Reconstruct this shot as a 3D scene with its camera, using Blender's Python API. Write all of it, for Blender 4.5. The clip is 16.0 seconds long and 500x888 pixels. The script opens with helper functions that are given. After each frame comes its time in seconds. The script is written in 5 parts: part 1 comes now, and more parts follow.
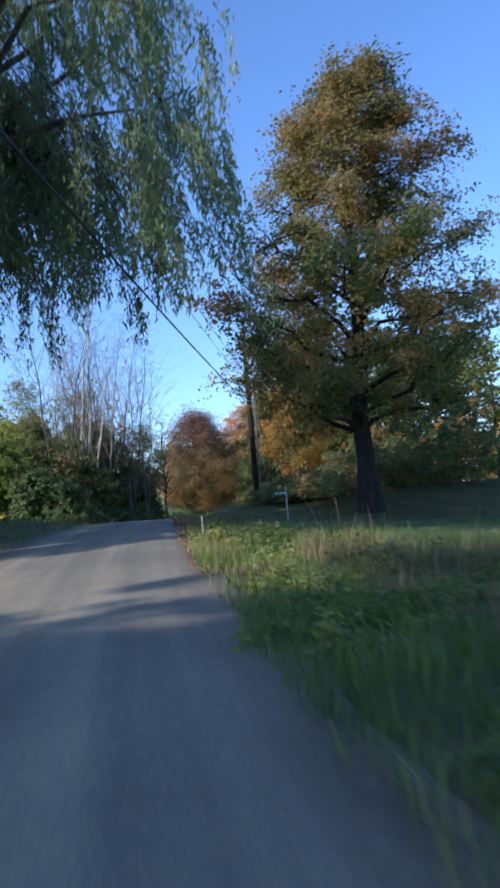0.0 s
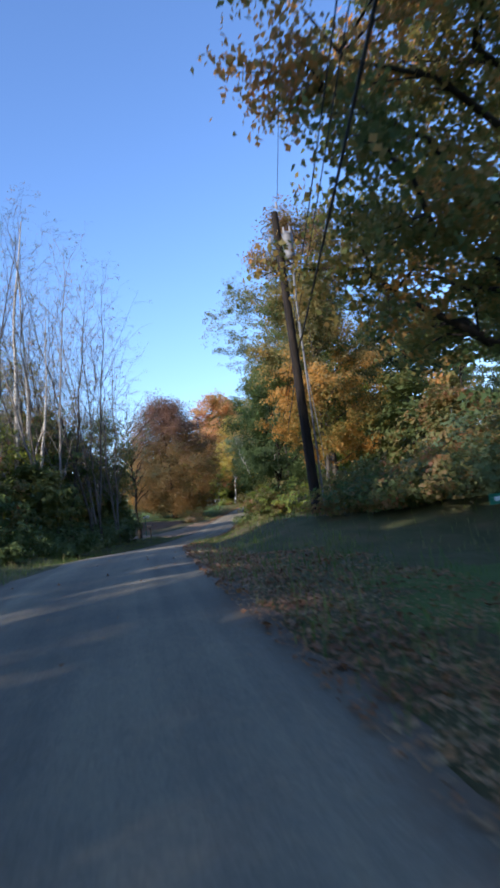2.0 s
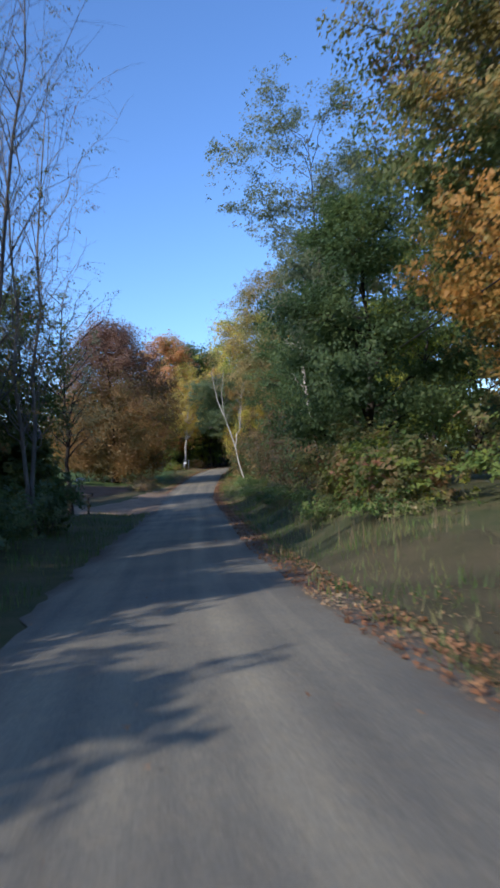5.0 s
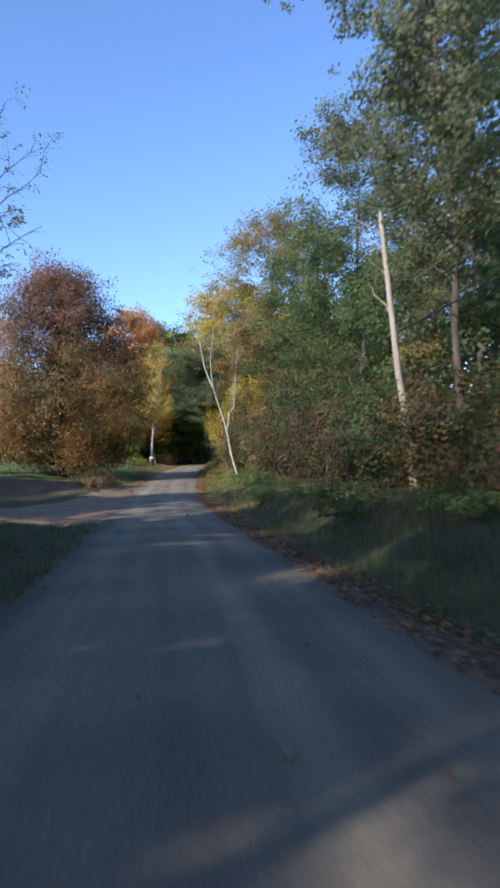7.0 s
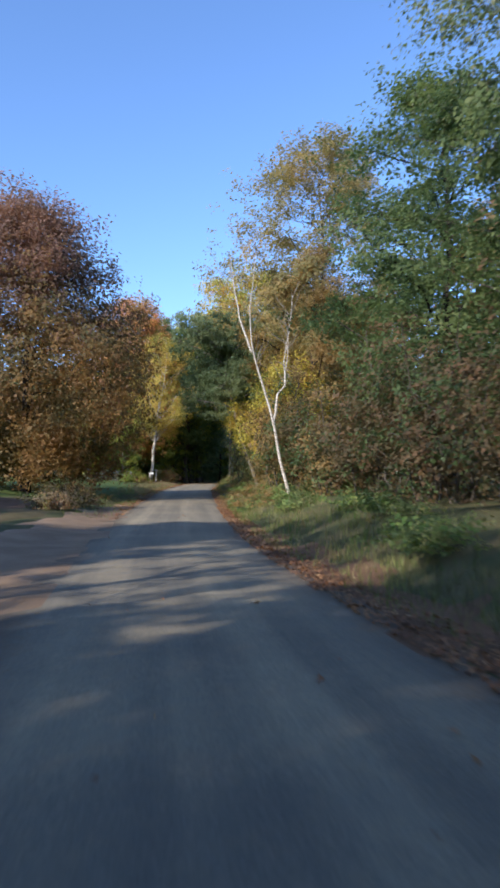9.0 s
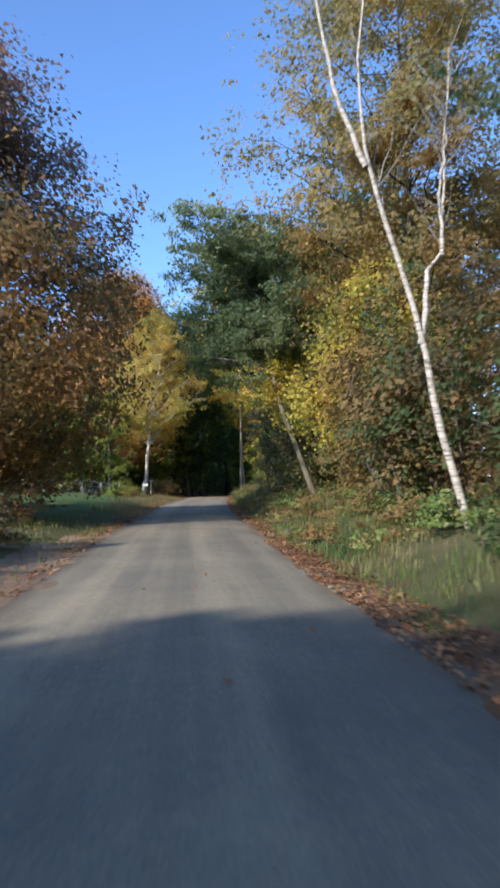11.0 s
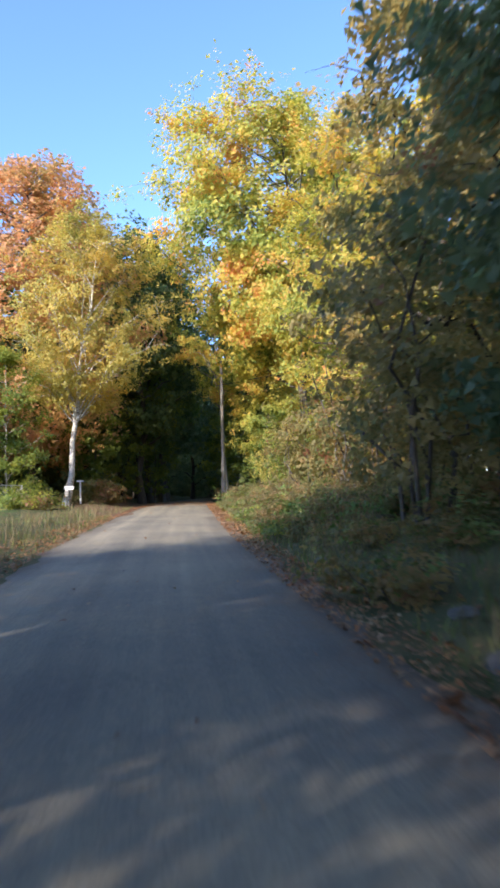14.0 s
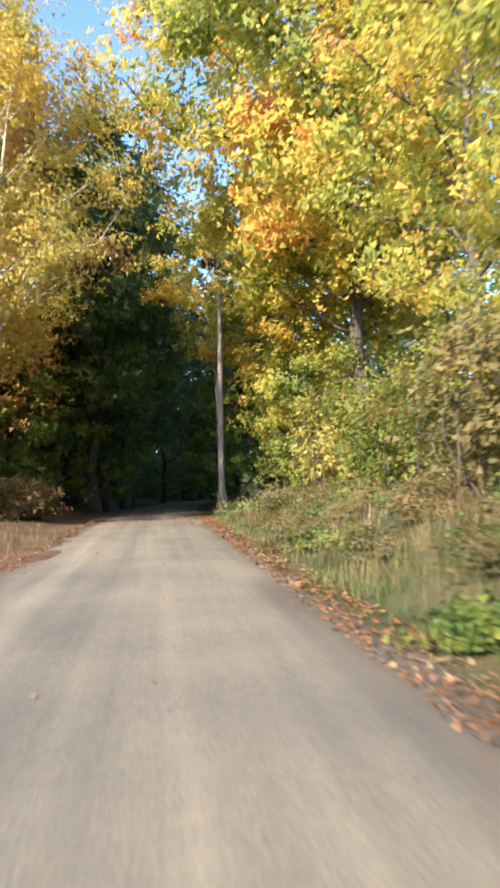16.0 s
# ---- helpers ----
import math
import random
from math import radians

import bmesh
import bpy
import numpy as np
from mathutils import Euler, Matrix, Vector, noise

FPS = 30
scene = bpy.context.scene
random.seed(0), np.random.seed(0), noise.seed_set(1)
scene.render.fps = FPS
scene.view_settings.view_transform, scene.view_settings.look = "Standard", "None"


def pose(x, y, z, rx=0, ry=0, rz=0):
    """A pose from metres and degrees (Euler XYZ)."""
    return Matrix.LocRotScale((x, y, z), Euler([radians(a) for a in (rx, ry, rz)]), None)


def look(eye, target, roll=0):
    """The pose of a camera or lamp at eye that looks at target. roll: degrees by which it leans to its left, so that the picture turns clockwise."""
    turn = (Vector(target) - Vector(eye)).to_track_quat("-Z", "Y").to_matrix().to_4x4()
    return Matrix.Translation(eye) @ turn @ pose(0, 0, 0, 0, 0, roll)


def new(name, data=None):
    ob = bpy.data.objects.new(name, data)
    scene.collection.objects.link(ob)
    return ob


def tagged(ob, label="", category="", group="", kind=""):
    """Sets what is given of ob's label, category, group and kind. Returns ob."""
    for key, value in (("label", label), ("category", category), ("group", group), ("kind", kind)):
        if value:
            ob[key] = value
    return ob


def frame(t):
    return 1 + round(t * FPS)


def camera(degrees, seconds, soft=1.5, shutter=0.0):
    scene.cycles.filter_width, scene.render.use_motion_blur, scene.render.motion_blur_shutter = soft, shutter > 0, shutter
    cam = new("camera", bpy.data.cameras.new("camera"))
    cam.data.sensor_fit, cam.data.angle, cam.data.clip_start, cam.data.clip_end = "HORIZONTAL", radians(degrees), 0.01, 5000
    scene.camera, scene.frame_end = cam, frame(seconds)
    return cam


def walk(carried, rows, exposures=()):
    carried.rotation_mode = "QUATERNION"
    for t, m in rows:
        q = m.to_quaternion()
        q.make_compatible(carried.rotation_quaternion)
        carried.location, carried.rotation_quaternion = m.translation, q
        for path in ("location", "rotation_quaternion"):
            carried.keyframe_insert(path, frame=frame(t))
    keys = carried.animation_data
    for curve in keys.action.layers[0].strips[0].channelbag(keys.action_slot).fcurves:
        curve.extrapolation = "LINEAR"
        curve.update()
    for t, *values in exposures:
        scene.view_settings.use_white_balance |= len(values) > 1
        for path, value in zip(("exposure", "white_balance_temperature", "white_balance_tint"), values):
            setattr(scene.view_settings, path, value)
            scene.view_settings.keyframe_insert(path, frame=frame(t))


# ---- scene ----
cam = camera(38.0, 16.0, soft=2.9, shutter=0.35)
PATH = [
    (0, (0.000, -0.000, 1.623), (-0.074, 1.993, 1.777), -4.2),
    (0.5, (-0.921, 4.258, 1.796), (-1.013, 6.250, 1.949), -4.3),
    (1, (-1.828, 8.507, 1.970), (-1.895, 10.502, 2.099), -6.3),
    (1.5, (-2.724, 12.746, 2.143), (-2.748, 14.742, 2.265), -7.5),
    (2, (-3.627, 16.973, 2.309), (-3.586, 18.968, 2.441), -7.3),
    (2.5, (-4.518, 21.195, 2.437), (-4.432, 23.187, 2.584), -6.1),
    (3, (-5.371, 25.432, 2.493), (-5.235, 27.425, 2.596), -6.7),
    (3.5, (-6.160, 29.697, 2.482), (-5.988, 31.689, 2.532), -5.1),
    (4, (-6.871, 33.986, 2.430), (-6.697, 35.978, 2.479), -4.2),
    (4.5, (-7.456, 38.269, 2.318), (-7.265, 40.259, 2.361), -3.7),
    (5, (-7.818, 42.551, 2.114), (-7.589, 44.538, 2.147), -3.0),
    (5.5, (-8.005, 46.855, 1.864), (-7.731, 48.836, 1.886), -2.3),
    (6, (-8.064, 51.199, 1.612), (-7.752, 53.175, 1.628), -1.7),
    (6.5, (-8.043, 55.605, 1.403), (-7.714, 57.578, 1.421), -1.4),
    (7, (-7.997, 60.049, 1.231), (-7.667, 62.022, 1.269), -1.1),
    (7.5, (-7.910, 64.480, 1.068), (-7.579, 66.452, 1.102), -1.4),
    (8, (-7.785, 68.873, 0.917), (-7.451, 70.845, 0.939), -1.4),
    (8.5, (-7.624, 73.250, 0.783), (-7.275, 75.218, 0.830), -0.6),
    (9, (-7.458, 77.650, 0.669), (-7.130, 79.621, 0.770), 0.1),
    (9.5, (-7.298, 82.060, 0.573), (-7.016, 84.036, 0.705), 0.5),
    (10, (-7.101, 86.406, 0.505), (-6.822, 88.381, 0.645), 0.4),
    (10.5, (-6.838, 90.664, 0.486), (-6.537, 92.636, 0.626), -0.2),
    (11, (-6.517, 94.897, 0.506), (-6.183, 96.864, 0.643), -0.9),
    (11.5, (-6.148, 99.165, 0.557), (-5.780, 101.127, 0.689), -1.5),
    (12, (-5.741, 103.532, 0.629), (-5.351, 105.489, 0.756), -1.6),
    (12.5, (-5.318, 107.967, 0.709), (-4.898, 109.919, 0.826), -1.0),
    (13, (-4.883, 112.437, 0.783), (-4.444, 114.385, 0.905), -1.1),
    (13.5, (-4.427, 116.965, 0.857), (-4.006, 118.916, 0.984), -1.6),
    (14, (-3.958, 121.536, 0.936), (-3.514, 123.481, 1.069), -1.8),
    (14.5, (-3.474, 126.156, 1.022), (-3.022, 128.099, 1.176), -1.4),
    (15, (-2.991, 130.788, 1.110), (-2.524, 132.728, 1.252), -1.6),
    (15.5, (-2.520, 135.384, 1.194), (-2.002, 137.312, 1.315), -1.6),
    (16, (-2.059, 139.954, 1.279), (-1.519, 141.875, 1.410), -1.4),
]
walk(cam, [(t, look(eye, target, roll)) for t, eye, target, roll in PATH],
     [(0, 0.85, 5550, 16), (1, 0.75, 5450, 15), (2, 0.9, 5850, 17), (3, 0.6, 5500, 16), (4, 0.5, 5400, 14), (7, 0.92, 5850, 18), (9.5, 1.0, 5900, 15), (12, 1.0, 5620, 14), (13, 1.55, 6250, 17), (14, 1.6, 5950, 18), (14.8, 1.52, 5850, 19), (15.5, 1.65, 6100, 18), (16, 1.9, 6350, 17)])


# ---- light ----
world = bpy.data.worlds.new("sky")
scene.world = world
world.use_nodes = True
SUN_DIR = Vector((-0.74, -0.59, 0.47)).normalized()
wn = world.node_tree.nodes
sky = wn.new("ShaderNodeTexSky")
sky.sky_type = "NISHITA"
sky.sun_disc = False
sky.sun_elevation = math.asin(SUN_DIR.z)
sky.sun_rotation = math.atan2(SUN_DIR.x, SUN_DIR.y)
sky.air_density, sky.dust_density, sky.ozone_density = 1.0, 0.6, 5.0
wn["Background"].inputs["Strength"].default_value = 0.145
world.node_tree.links.new(sky.outputs["Color"], wn["Background"].inputs["Color"])
sun = new("sun", bpy.data.lights.new("sun", "SUN"))
sun.data.energy, sun.data.angle, sun.data.color = 3.3, radians(0.9), (1.0, 0.87, 0.68)
sun.matrix_world = look(SUN_DIR * 100, (0, 0, 0))


# ---- materials ----
def mat(name, rough=0.8):
    m = bpy.data.materials.new(name)
    m.use_nodes = True
    n = m.node_tree.nodes
    n["Principled BSDF"].inputs["Roughness"].default_value = rough
    n["Principled BSDF"].inputs["Specular IOR Level"].default_value = 0.25
    return m, n, m.node_tree.links, n["Principled BSDF"]


def ramp(n, stops):
    r = n.new("ShaderNodeValToRGB")
    e = r.color_ramp.elements
    while len(e) < len(stops):
        e.new(0.5)
    for k, (p, c) in enumerate(stops):
        e[k].position, e[k].color = p, (*c, 1)
    return r


def noise_tex(n, l, scale, detail=4, coord="Object", stretch=None, rough=0.55):
    c = n.new("ShaderNodeTexCoord")
    t = n.new("ShaderNodeTexNoise")
    t.inputs["Scale"].default_value, t.inputs["Detail"].default_value, t.inputs["Roughness"].default_value = scale, detail, rough
    if stretch:
        mp = n.new("ShaderNodeMapping")
        mp.inputs["Scale"].default_value = stretch
        l.new(c.outputs[coord], mp.inputs["Vector"])
        l.new(mp.outputs["Vector"], t.inputs["Vector"])
    else:
        l.new(c.outputs[coord], t.inputs["Vector"])
    return t


def mix(n, l, kind, fac, a, b):
    m = n.new("ShaderNodeMix")
    m.data_type, m.blend_type = "RGBA", kind
    for sock, v in ((m.inputs[0], fac), (m.inputs[6], a), (m.inputs[7], b)):
        if hasattr(v, "is_linked"):
            l.new(v, sock)
        elif isinstance(v, tuple):
            sock.default_value = (*v, 1)
        else:
            sock.default_value = v
    return m.outputs[2]


def bump(n, l, bsdf, src, strength, dist):
    b = n.new("ShaderNodeBump")
    b.inputs["Strength"].default_value, b.inputs["Distance"].default_value = strength, dist
    l.new(src, b.inputs["Height"])
    l.new(b.outputs["Normal"], bsdf.inputs["Normal"])


def leaf_mat(name, colours, patch=0.35, translucent=0.5):
    """Leaves: each its own tint, drifting over the crown in patches."""
    m, n, l, p = mat(name, 0.55)
    g = n.new("ShaderNodeNewGeometry")
    t = noise_tex(n, l, patch, 2)
    stretch = n.new("ShaderNodeMapRange")
    stretch.inputs["From Min"].default_value, stretch.inputs["From Max"].default_value = 0.3, 0.7
    l.new(t.outputs["Fac"], stretch.inputs["Value"])
    f = n.new("ShaderNodeMix")
    f.inputs[0].default_value = 0.64
    l.new(g.outputs["Random Per Island"], f.inputs[2])
    l.new(stretch.outputs["Result"], f.inputs[3])
    k = len(colours)
    r = ramp(n, [(0.12 + 0.76 * i / max(k - 1, 1), tuple(min(0.65, 1.2 * v) for v in c)) for i, c in enumerate(colours)])
    l.new(f.outputs[0], r.inputs["Fac"])
    l.new(r.outputs["Color"], p.inputs["Base Color"])
    tr = n.new("ShaderNodeBsdfTranslucent")
    l.new(mix(n, l, "MULTIPLY", 1.0, r.outputs["Color"], (1.45, 1.4, 1.1)), tr.inputs["Color"])
    mx = n.new("ShaderNodeMixShader")
    mx.inputs[0].default_value = translucent
    l.new(p.outputs["BSDF"], mx.inputs[1])
    l.new(tr.outputs["BSDF"], mx.inputs[2])
    l.new(mx.outputs["Shader"], n["Material Output"].inputs["Surface"])
    return m


def bark_mat(name, dark, light, scale=6.0):
    m, n, l, p = mat(name, 0.9)
    t = noise_tex(n, l, scale, 6, stretch=(1, 1, 0.18), rough=0.65)
    big = noise_tex(n, l, 0.7, 3)
    r = ramp(n, [(0.3, dark), (0.68, light)])
    l.new(t.outputs["Fac"], r.inputs["Fac"])
    moss = mix(n, l, "MIX", big.outputs["Fac"], r.outputs["Color"], tuple(0.6 * c for c in dark))
    out = mix(n, l, "MIX", 0.35, r.outputs["Color"], moss)
    l.new(out, p.inputs["Base Color"])
    bump(n, l, p, t.outputs["Fac"], 0.7, 0.03)
    return m


def birch_mat():
    m, n, l, p = mat("birch_bark", 0.7)
    t = noise_tex(n, l, 3.0, 5, stretch=(1.2, 1.2, 7), rough=0.7)
    r = ramp(n, [(0.36, (0.06, 0.05, 0.04)), (0.46, (0.42, 0.385, 0.33)), (0.62, (0.62, 0.59, 0.52))])
    l.new(t.outputs["Fac"], r.inputs["Fac"])
    l.new(r.outputs["Color"], p.inputs["Base Color"])
    bump(n, l, p, t.outputs["Fac"], 0.4, 0.01)
    return m


def road_mat():
    m, n, l, p = mat("packed_gravel", 0.92)
    uv = n.new("ShaderNodeUVMap")
    sep = n.new("ShaderNodeSeparateXYZ")
    l.new(uv.outputs["UV"], sep.inputs["Vector"])
    fine = noise_tex(n, l, 38, 6, rough=0.75)
    grit = noise_tex(n, l, 9, 6, rough=0.7)
    broad = noise_tex(n, l, 0.35, 4)
    streak = noise_tex(n, l, 1.0, 4, coord="UV", stretch=(2.6, 0.05, 1))
    base = ramp(n, [(0.28, (0.15, 0.143, 0.115)), (0.55, (0.245, 0.23, 0.182)), (0.8, (0.37, 0.342, 0.268))])
    l.new(fine.outputs["Fac"], base.inputs["Fac"])
    tint = ramp(n, [(0.35, (0.74, 0.74, 0.76)), (0.65, (1.15, 1.1, 1.02))])
    l.new(broad.outputs["Fac"], tint.inputs["Fac"])
    c = mix(n, l, "MULTIPLY", 0.8, base.outputs["Color"], tint.outputs["Color"])
    tracks = ramp(n, [(0.38, (0.84, 0.84, 0.84)), (0.64, (1.2, 1.18, 1.12))])
    l.new(streak.outputs["Fac"], tracks.inputs["Fac"])
    c = mix(n, l, "MULTIPLY", 0.7, c, tracks.outputs["Color"])
    dirt = ramp(n, [(0.45, (0.9, 0.9, 0.9)), (0.7, (1.2, 1.1, 0.95))])
    l.new(grit.outputs["Fac"], dirt.inputs["Fac"])
    c = mix(n, l, "MULTIPLY", 0.6, c, dirt.outputs["Color"])
    wander = noise_tex(n, l, 1.0, 3, coord="UV", stretch=(0.6, 0.22, 1))

    def calc(op, a, b):
        q = n.new("ShaderNodeMath")
        q.operation = op
        for sock, v in zip(q.inputs, (a, b)):
            if hasattr(v, "is_linked"):
                l.new(v, sock)
            else:
                sock.default_value = v
        return q.outputs[0]

    def span(v, lo, hi):
        q = n.new("ShaderNodeMapRange")
        q.interpolation_type = "SMOOTHSTEP"
        q.inputs["From Min"].default_value, q.inputs["From Max"].default_value = lo, hi
        l.new(v, q.inputs["Value"])
        return q.outputs["Result"]

    drift = calc("MULTIPLY", calc("SUBTRACT", wander.outputs["Fac"], 0.5), 1.1)
    across = calc("ADD", calc("ADD", sep.outputs["X"], 0.35), drift)
    wheel = calc("SUBTRACT", 1.0, span(calc("ABSOLUTE", calc("SUBTRACT", calc("ABSOLUTE", across, 0), 0.85), 0), 0.05, 0.42))
    c = mix(n, l, "MIX", calc("MULTIPLY", wheel, 0.42), c, mix(n, l, "MULTIPLY", 1.0, c, (1.55, 1.5, 1.4)))
    edge = span(calc("ADD", calc("ABSOLUTE", sep.outputs["X"], 0), calc("MULTIPLY", calc("SUBTRACT", calc("ADD", wander.outputs["Fac"], grit.outputs["Fac"]), 1.0), 1.3)), 1.55, 2.15)
    earth = ramp(n, [(0.3, (0.055, 0.045, 0.032)), (0.55, (0.13, 0.1, 0.07)), (0.75, (0.24, 0.17, 0.11))])
    l.new(grit.outputs["Fac"], earth.inputs["Fac"])
    c = mix(n, l, "MIX", calc("MULTIPLY", edge, 0.8), c, earth.outputs["Color"])
    l.new(c, p.inputs["Base Color"])
    bump(n, l, p, fine.outputs["Fac"], 0.5, 0.015)
    return m


def soil_mat(name, stops, scale=1.2, fine=22):
    m, n, l, p = mat(name, 0.95)
    a = noise_tex(n, l, scale, 5)
    b = noise_tex(n, l, fine, 6, rough=0.7)
    r = ramp(n, stops)
    f = n.new("ShaderNodeMix")
    f.inputs[0].default_value = 0.45
    l.new(a.outputs["Fac"], f.inputs[2])
    l.new(b.outputs["Fac"], f.inputs[3])
    l.new(f.outputs[0], r.inputs["Fac"])
    l.new(r.outputs["Color"], p.inputs["Base Color"])
    bump(n, l, p, b.outputs["Fac"], 0.6, 0.04)
    return m


def plain_mat(name, colour, rough=0.6, metal=0.0, wear=0.25, scale=9):
    m, n, l, p = mat(name, rough)
    t = noise_tex(n, l, scale, 5)
    c = mix(n, l, "MIX", t.outputs["Fac"], tuple(v * (1 - wear) for v in colour), tuple(min(1, v * (1 + wear)) for v in colour))
    l.new(c, p.inputs["Base Color"])
    p.inputs["Metallic"].default_value = metal
    return m


GROUND = soil_mat("grassy_soil", [(0.3, (0.04, 0.05, 0.02)), (0.46, (0.075, 0.085, 0.032)), (0.58, (0.115, 0.1, 0.046)), (0.72, (0.18, 0.13, 0.066))])
ROAD = road_mat()
DRIVE = soil_mat("sandy_gravel", [(0.3, (0.17, 0.115, 0.07)), (0.55, (0.3, 0.215, 0.14)), (0.75, (0.4, 0.3, 0.2))], 0.9, 30)
DRYLAWN = soil_mat("dry_mown_grass", [(0.3, (0.05, 0.05, 0.022)), (0.5, (0.1, 0.085, 0.042)), (0.7, (0.16, 0.12, 0.065))], 0.8, 25)
LAWN = soil_mat("mown_lawn", [(0.3, (0.045, 0.08, 0.02)), (0.55, (0.09, 0.14, 0.035)), (0.75, (0.18, 0.17, 0.06))], 0.5, 25)
LEAFBED = soil_mat("leaf_covered_ground", [(0.3, (0.07, 0.045, 0.028)), (0.5, (0.15, 0.088, 0.05)), (0.7, (0.22, 0.135, 0.08))], 1.0, 18)
BARK_GREY = bark_mat("grey_bark", (0.05, 0.043, 0.035), (0.17, 0.15, 0.125))
BARK_DARK = bark_mat("dark_bark", (0.018, 0.015, 0.012), (0.07, 0.058, 0.046))
BARK_PALE = bark_mat("pale_bark", (0.17, 0.155, 0.13), (0.42, 0.39, 0.34))
BARK_TWIG = bark_mat("grey_twig_bark", (0.13, 0.118, 0.105), (0.36, 0.33, 0.29))
BARK_SNAG = bark_mat("bleached_wood", (0.3, 0.27, 0.22), (0.55, 0.5, 0.43))
BARK_OLIVE = bark_mat("olive_grey_bark", (0.09, 0.08, 0.055), (0.27, 0.24, 0.17))
BIRCH = birch_mat()
POLE_DARK = bark_mat("creosoted_pole", (0.012, 0.01, 0.009), (0.042, 0.034, 0.028), 9)
POLE_PALE = bark_mat("weathered_pole", (0.2, 0.175, 0.15), (0.42, 0.38, 0.33), 9)
L_WILLOW = leaf_mat("willow_leaves", [(0.0825, 0.116, 0.066), (0.149, 0.198, 0.099), (0.281, 0.314, 0.149)])
L_MAPLE = leaf_mat("turning_maple_leaves", [(0.075, 0.11, 0.045), (0.125, 0.15, 0.05), (0.24, 0.185, 0.062), (0.52, 0.25, 0.08)], 0.28)
L_MAPLETOP = leaf_mat("rusty_olive_maple_leaves", [(0.085, 0.11, 0.045), (0.13, 0.135, 0.055), (0.2, 0.145, 0.06), (0.31, 0.17, 0.075)], 0.35)
L_ORANGE = leaf_mat("orange_maple_leaves", [(0.12, 0.135, 0.045), (0.24, 0.19, 0.055), (0.38, 0.21, 0.058), (0.42, 0.25, 0.065)], 0.3)
L_RUST = leaf_mat("rusty_maple_leaves", [(0.095, 0.094, 0.044), (0.155, 0.125, 0.056), (0.25, 0.155, 0.06), (0.19, 0.115, 0.06)], 0.35)
L_PURPLE = leaf_mat("purple_brown_leaves", [(0.12, 0.09, 0.07), (0.2, 0.125, 0.095), (0.26, 0.155, 0.11)])
L_RED = leaf_mat("red_topped_leaves", [(0.085, 0.1, 0.042), (0.14, 0.13, 0.052), (0.205, 0.122, 0.062), (0.26, 0.14, 0.068)], 0.4)
L_PINK = leaf_mat("coral_maple_leaves", [(0.26, 0.22, 0.09), (0.42, 0.28, 0.12), (0.5, 0.27, 0.15), (0.48, 0.33, 0.13)], 0.3)
L_GREEN = leaf_mat("green_leaves", [(0.05, 0.085, 0.038), (0.09, 0.135, 0.052), (0.15, 0.19, 0.07)])
L_OAK = leaf_mat("dark_oak_leaves", [(0.075, 0.12, 0.07), (0.13, 0.18, 0.095), (0.2, 0.23, 0.115)])
L_GREY = leaf_mat("grey_green_leaves", [(0.085, 0.11, 0.065), (0.14, 0.165, 0.095), (0.21, 0.215, 0.125)])
L_BRONZE = leaf_mat("bronze_leaves", [(0.12, 0.13, 0.055), (0.23, 0.195, 0.08), (0.34, 0.25, 0.1)], 0.3)
L_BROWN = leaf_mat("brown_olive_leaves", [(0.084, 0.084, 0.036), (0.168, 0.132, 0.054), (0.264, 0.174, 0.072), (0.312, 0.24, 0.084)], 0.45)
L_OLIVE = leaf_mat("olive_maple_leaves", [(0.06, 0.09, 0.032), (0.11, 0.14, 0.048), (0.19, 0.175, 0.06)], 0.3)
L_YELLOW = leaf_mat("yellow_maple_leaves", [(0.12, 0.18, 0.05), (0.24, 0.28, 0.065), (0.4, 0.38, 0.08), (0.5, 0.37, 0.085), (0.52, 0.23, 0.08)], 0.3)
L_GOLD = leaf_mat("golden_leaves", [(0.2, 0.215, 0.065), (0.38, 0.33, 0.09), (0.49, 0.35, 0.095)], 0.4, 0.5)
L_VINE = leaf_mat("yellow_vine_leaves", [(0.13, 0.16, 0.045), (0.3, 0.29, 0.06), (0.5, 0.42, 0.08), (0.4, 0.25, 0.06)], 0.5)
L_LIME = leaf_mat("yellow_green_leaves", [(0.075, 0.125, 0.035), (0.17, 0.215, 0.045), (0.36, 0.34, 0.06)], 0.4)
L_SHRUB = leaf_mat("dull_shrub_leaves", [(0.0673, 0.0897, 0.0329), (0.135, 0.149, 0.0523), (0.239, 0.172, 0.0747), (0.269, 0.112, 0.0673)], 0.6)
L_REDSHRUB = leaf_mat("reddish_shrub_leaves", [(0.06, 0.065, 0.032), (0.1, 0.083, 0.044), (0.145, 0.09, 0.05), (0.17, 0.13, 0.056)], 0.35)
L_PINE = leaf_mat("pine_needles", [(0.03, 0.055, 0.032), (0.05, 0.08, 0.042), (0.085, 0.115, 0.055)], 0.5, 0.25)
L_FALLEN = leaf_mat("fallen_leaves", [(0.08, 0.042, 0.022), (0.2, 0.09, 0.04), (0.29, 0.155, 0.07), (0.3, 0.22, 0.12)], 0.9, 0.1)
L_GRASS = leaf_mat("grass_blades", [(0.0431, 0.0862, 0.0207), (0.0862, 0.155, 0.0345), (0.172, 0.207, 0.0604), (0.293, 0.241, 0.121)], 0.5, 0.3)
L_WEED = leaf_mat("dry_weed_stalks", [(0.06, 0.066, 0.0264), (0.144, 0.108, 0.054), (0.264, 0.192, 0.108)], 0.5, 0.2)
